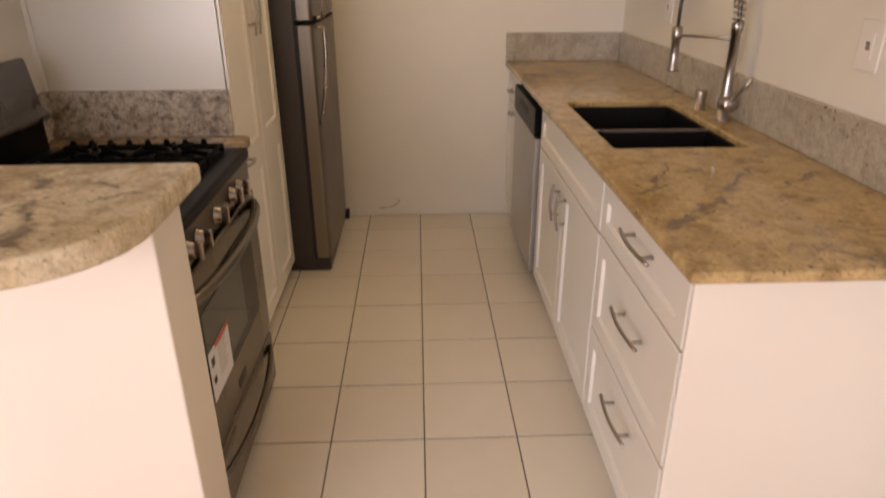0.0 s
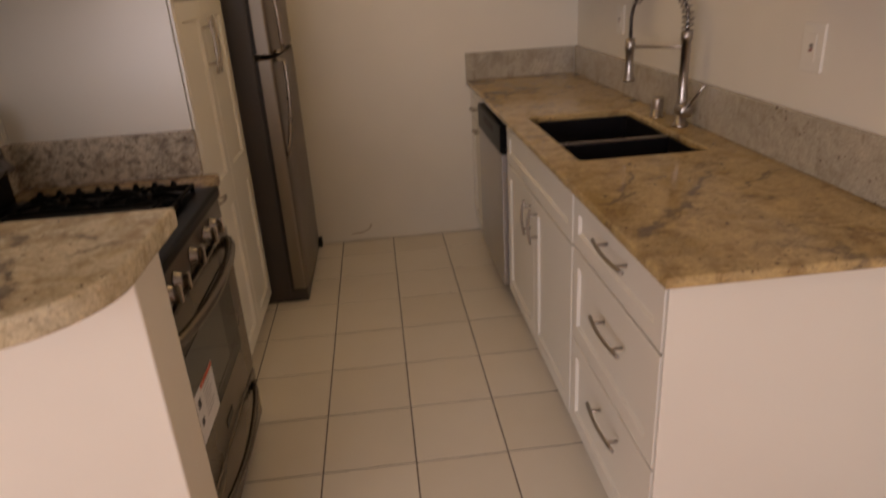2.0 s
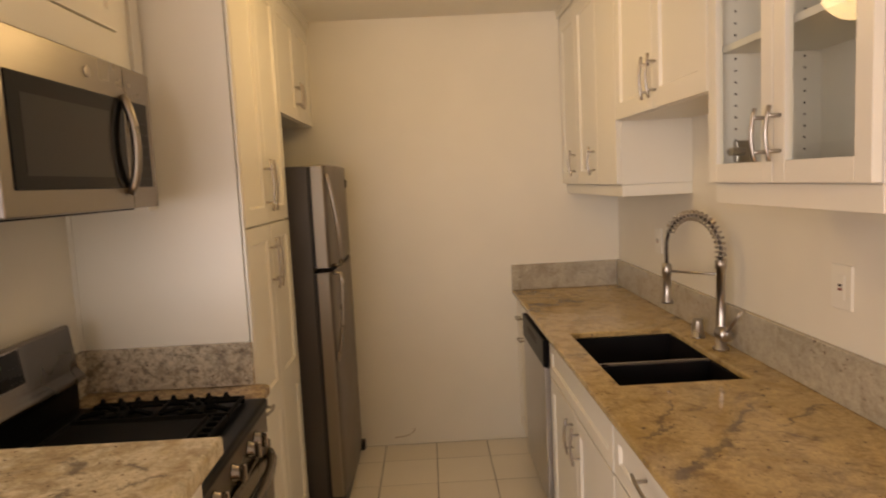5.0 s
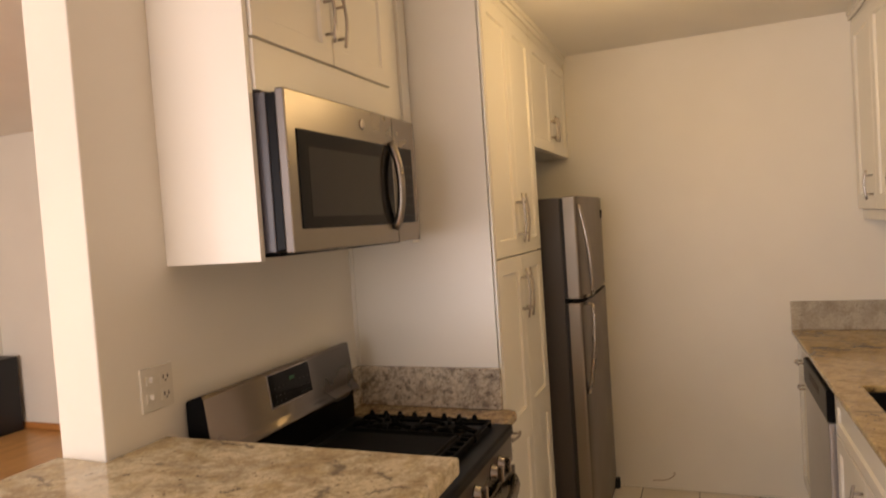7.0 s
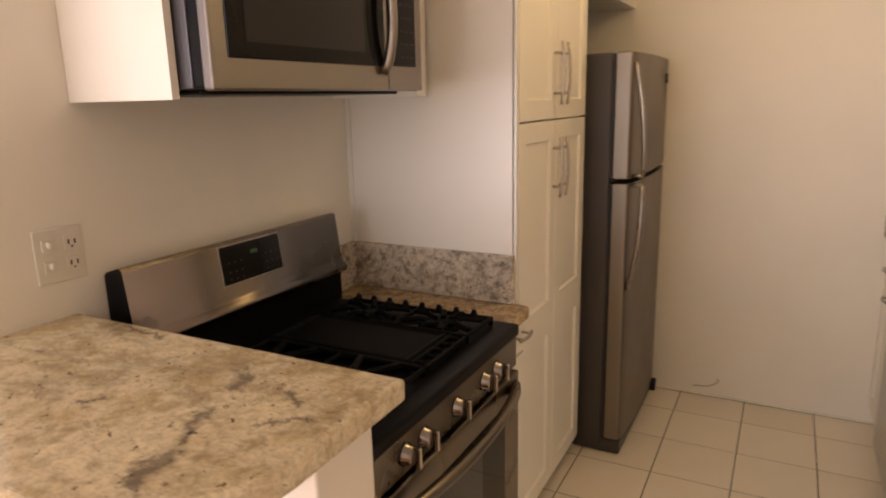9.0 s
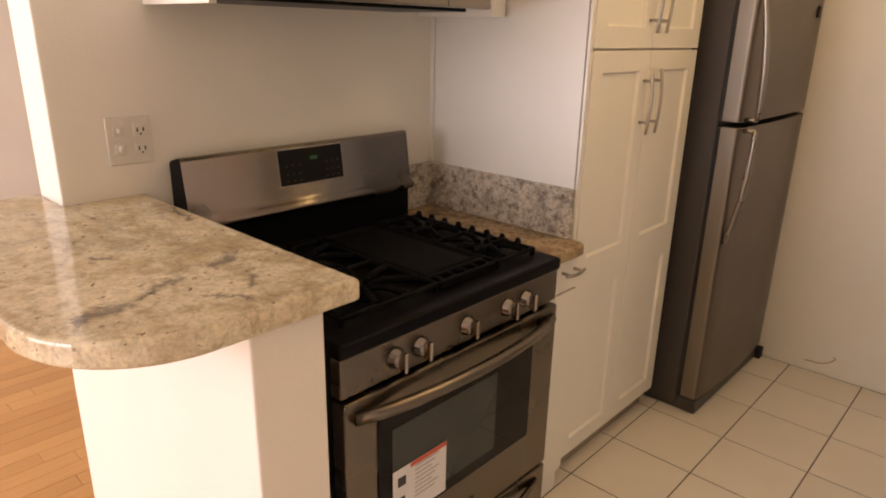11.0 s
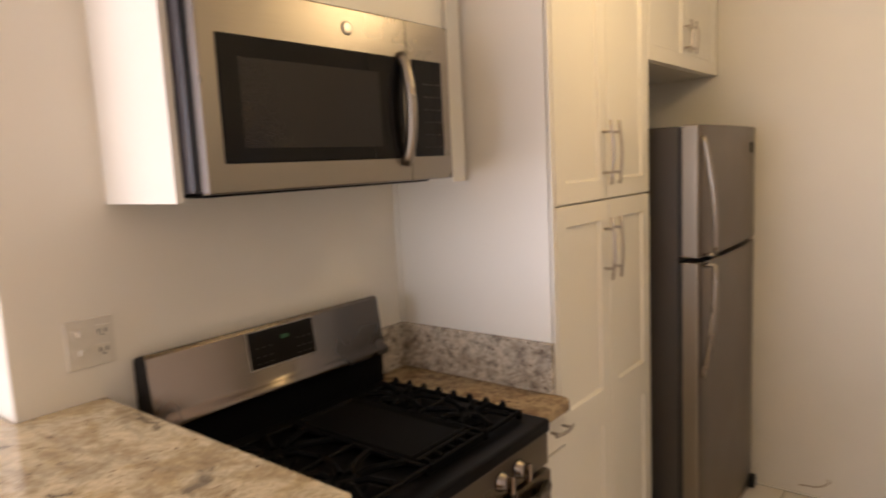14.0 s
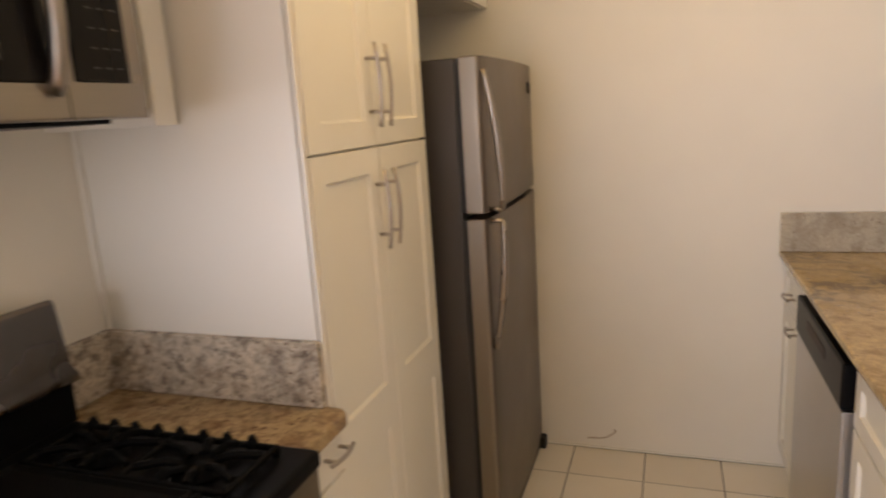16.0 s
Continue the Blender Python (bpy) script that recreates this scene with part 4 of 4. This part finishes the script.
box("door_back", (-0.2995, MY0 + 0.004, MZ0 + 0.008), (-0.272, MY1 - 0.004, MZ1 - 0.008), BLACK, mw, 0.003)
# same steel, darkened on the window side: dimmer daylight glare put into the colour
df = box("door_face", (-0.2715, MY0, MZ0), (MX, MY1, MZ1), [STEELM, metal("microwave_edge_steel_shaded", (0.17, 0.15, 0.135), 0.45, (60, 60, 1))], mw, 0.005, 3)
for p in df.data.polygons:
    p.material_index = 1 if p.normal.y < -0.8 else 0
box("seam", (MX - 0.002, 2.368, MZ0 + 0.002), (MX + 0.0006, 2.371, MZ1 - 0.002), SLOT, mw, 0)
box("window", (MX - 0.002, 1.813, 1.614), (MX + 0.003, 2.352, 1.868), GLOSS, mw, 0.003, label="black glass window")
box("screen_area", (MX + 0.0031, 1.86, 1.645), (MX + 0.0036, 2.26, 1.825), plain("window_mesh", (0.016, 0.012, 0.010), 0.12, 0, 0.3, 400, 0.02, 0.35), mw, 0)
box("control_glass", (MX - 0.002, 2.386, 1.617), (MX + 0.003, 2.508, 1.868), GLOSS, mw, 0.003, label="black glass control panel")
for k in range(6):
    boxes("key_print", [((MX + 0.0031, 2.43 + 0.025 * j, 1.64 + 0.033 * k), (MX + 0.0034, 2.44 + 0.025 * j, 1.643 + 0.033 * k)) for j in range(3)], DARKSCR, mw, 0)
hp = [(MX + 0.002 + 0.032 * math.sin(math.pi * k / 16) ** 0.6, 2.342, 1.60 + 0.275 * k / 16) for k in range(17)]
tube("handle", hp, 0.0135, STEELM, mw, 12, 1.0, "curved chrome handle")
lathe("badge", (MX, 2.165, 1.917), ((0.001, 0.0005), (0.016, 0.0005), (0.016, 0.002), (0.011, 0.003), (0.001, 0.0025)), CHROME, mw, 24, "x", "round chrome badge")
box("vent_tray", (XL + 0.05, MY0 + 0.03, MZ0 - 0.007), (-0.31, MY1 - 0.03, MZ0 + 0.003), BLACK, mw, 0.003)

# crown mouldings: stepped strips under the ceiling, proud of the doors
def crown(parent, x, out, y0, y1, side=None):
    bm = bmesh.new()
    for z0, z1, p in ((2.483, 2.506, 0.009), (2.506, ZC - 0.0015, 0.016)):
        a, b = x + out * 0.0005, x + out * p
        add_box(bm, (min(a, b), y0 - (p if side else 0.0), z0), (max(a, b), y1, z1), 0.002, 2)
        if side:
            add_box(bm, (side, y0 - p, z0), (min(a, b) - 0.0002, y0 - 0.0005, z1), 0.002, 2)
    place("crown", bm, CAB, parent)


crown(pn, XP, 1, 2.7215, 3.4525, -0.31)
crown(of, XP, 1, 3.4535, 4.289)
crown(mc, -0.322, 1, 1.774, 2.702)
crown(u1, XU, -1, 3.186, 4.289)
crown(u2, XU, -1, 2.284, 3.183)
crown(u3, XU, -1, 1.588, 2.277)

# ceiling lamp
cl = thing("ceiling_lamp", (0.57, 2.97, 2.412), "lit flush-mount ceiling lamp with warm glass bowl", "ceiling lamp")
lathe("shade", (0.57, 2.97, 2.412), ((0.012, 0.0), (0.06, 0.008), (0.12, 0.03), (0.165, 0.065), (0.185, 0.088), (0.18, 0.0925)), LAMPGLOW, cl, 36)
lathe("base", (0.57, 2.97, 2.505), ((0.185, 0.0), (0.195, 0.003), (0.195, 0.018), (0.18, 0.0245)), STEEL, cl, 36)
for k in range(3):
    a = radians(200 + 120 * k)
    cx, cy = 0.57 + 0.187 * math.cos(a), 2.97 + 0.187 * math.sin(a)
    box("clip", (cx - 0.009, cy - 0.009, 2.478), (cx + 0.009, cy + 0.009, 2.506), STEELD, cl, 0.003, label="dark metal shade clip")
lathe("finial", (0.57, 2.97, 2.40), ((0.002, 0.0), (0.009, 0.003), (0.009, 0.009), (0.005, 0.012)), CHROME, cl, 12)

# living room: dark speaker cabinet by the far wall
sp = thing("floor_speaker", (-5.24, 4.3, 0), "black floor standing speaker box by the wall", "speaker")
box("cabinet", (-5.36, 4.14, 0.002), (-5.13, 4.44, 0.675), plain("black_laminate", (0.012, 0.012, 0.013), 0.45), sp, 0.006)
box("grille", (-5.345, 4.128, 0.03), (-5.145, 4.1395, 0.65), plain("grille_cloth", (0.01, 0.01, 0.01), 0.9, 0, 0.4, 500, 0.4), sp, 0.002)
# scuff at the foot of the north wall
sf = tagged(tube("wall_stain", [(0.345, YB, 0.046), (0.375, YB, 0.05), (0.40, YB, 0.049), (0.43, YB, 0.058), (0.455, YB, 0.075), (0.47, YB, 0.092), (0.458, YB, 0.10)], 0.0028, STAIN, sides=6), "thin brown scuff on the white wall", "stain")

# ---------------- floors ----------------
T0X, T0Y, TS = 0.595, 3.749, 0.307
kf = box("floor_kitchen", (XL, 1.618, -0.05), (XR, YB, -0.0014), GROUT, kind="structure", bevel=0)
lf = boxes("floor_living", [((-5.4, -3.0, -0.05), (XR, 1.52, -0.006)), ((-5.4, 1.52, -0.05), (XW, 4.5, -0.006)), ((1.246, 1.52, -0.05), (XR, 1.6175, -0.006))], plain("floor_gap", (0.09, 0.04, 0.015), 0.8), kind="structure", bevel=0)
th = box("threshold", (0.15, 1.522, -0.03), (1.245, 1.616, 0.006), OAKX, kind="structure", bevel=0.003)


def piece_mesh(name, w, d, h, bev, mat):
    bm = bmesh.new()
    add_box(bm, (-w / 2, -d / 2, -h), (w / 2, d / 2, 0))
    es = [e for e in bm.edges if all(v.co.z > -1e-6 for v in e.verts)]
    bmesh.ops.bevel(bm, geom=es, offset=bev, segments=1, affect="EDGES")
    me = bpy.data.meshes.new(name)
    bm.to_mesh(me)
    bm.free()
    me.materials.append(mat)
    return me


cache = {}
rnd = random.Random(4)


def lay(name, parent, x0, x1, y0, y1, h, bev, mat, gap, lift=0.0):
    key = (name, round(x1 - x0, 3), round(y1 - y0, 3))
    if key not in cache:
        cache[key] = piece_mesh(name, key[1] - gap, key[2] - gap, h, bev, mat)
    ob = new(name, cache[key])
    ob.parent = parent
    ob.location = Vector(((x0 + x1) / 2, (y0 + y1) / 2, lift)) - parent.location
    return ob


for ix in range(-5, 5):
    for iy in range(-9, 3):
        x0, y0 = T0X + ix * TS, T0Y + iy * TS
        x1, y1 = min(x0 + TS, XR), min(y0 + TS, YB)
        x0, y0 = max(x0, XL), max(y0, 1.618)
        if x1 - x0 > 0.02 and y1 - y0 > 0.02:
            lay("tile", kf, x0, x1, y0, y1, 0.008, 0.0007, TILE, 0.0048, rnd.uniform(-0.0003, 0.0003))

# oak strips running along y; the strips beyond the near stretch are joined
PW = 0.075
far = bmesh.new()
for ix in range(int((XR + 5.38) / PW)):
    x0 = -5.38 + ix * PW
    y = -3.0 + rnd.uniform(-0.6, 0)
    top = 4.48 if x0 + PW < XW else (1.616 if x0 > 1.18 else 1.52)
    while y < top:
        ln = rnd.choice((0.45, 0.6, 0.75, 0.9))
        ya, yb = max(y, -3.0), min(y + ln, top)
        y += ln
        if yb - ya < 0.05:
            continue
        if (-3.1 < x0 < XW and yb > 0.9 and ya < 3.1) or (x0 > XW and yb > 1.2):
            lay("plank", lf, x0, x0 + PW, ya, yb, 0.006, 0.001, OAK, 0.0012, rnd.uniform(-0.0003, 0.0003))
        else:
            add_box(far, (x0 + 0.0005, ya + 0.0005, -0.0058), (x0 + PW - 0.0005, yb - 0.0005, 0.0))
place("strip_floor", far, OAKJ, lf, kind="stuff")
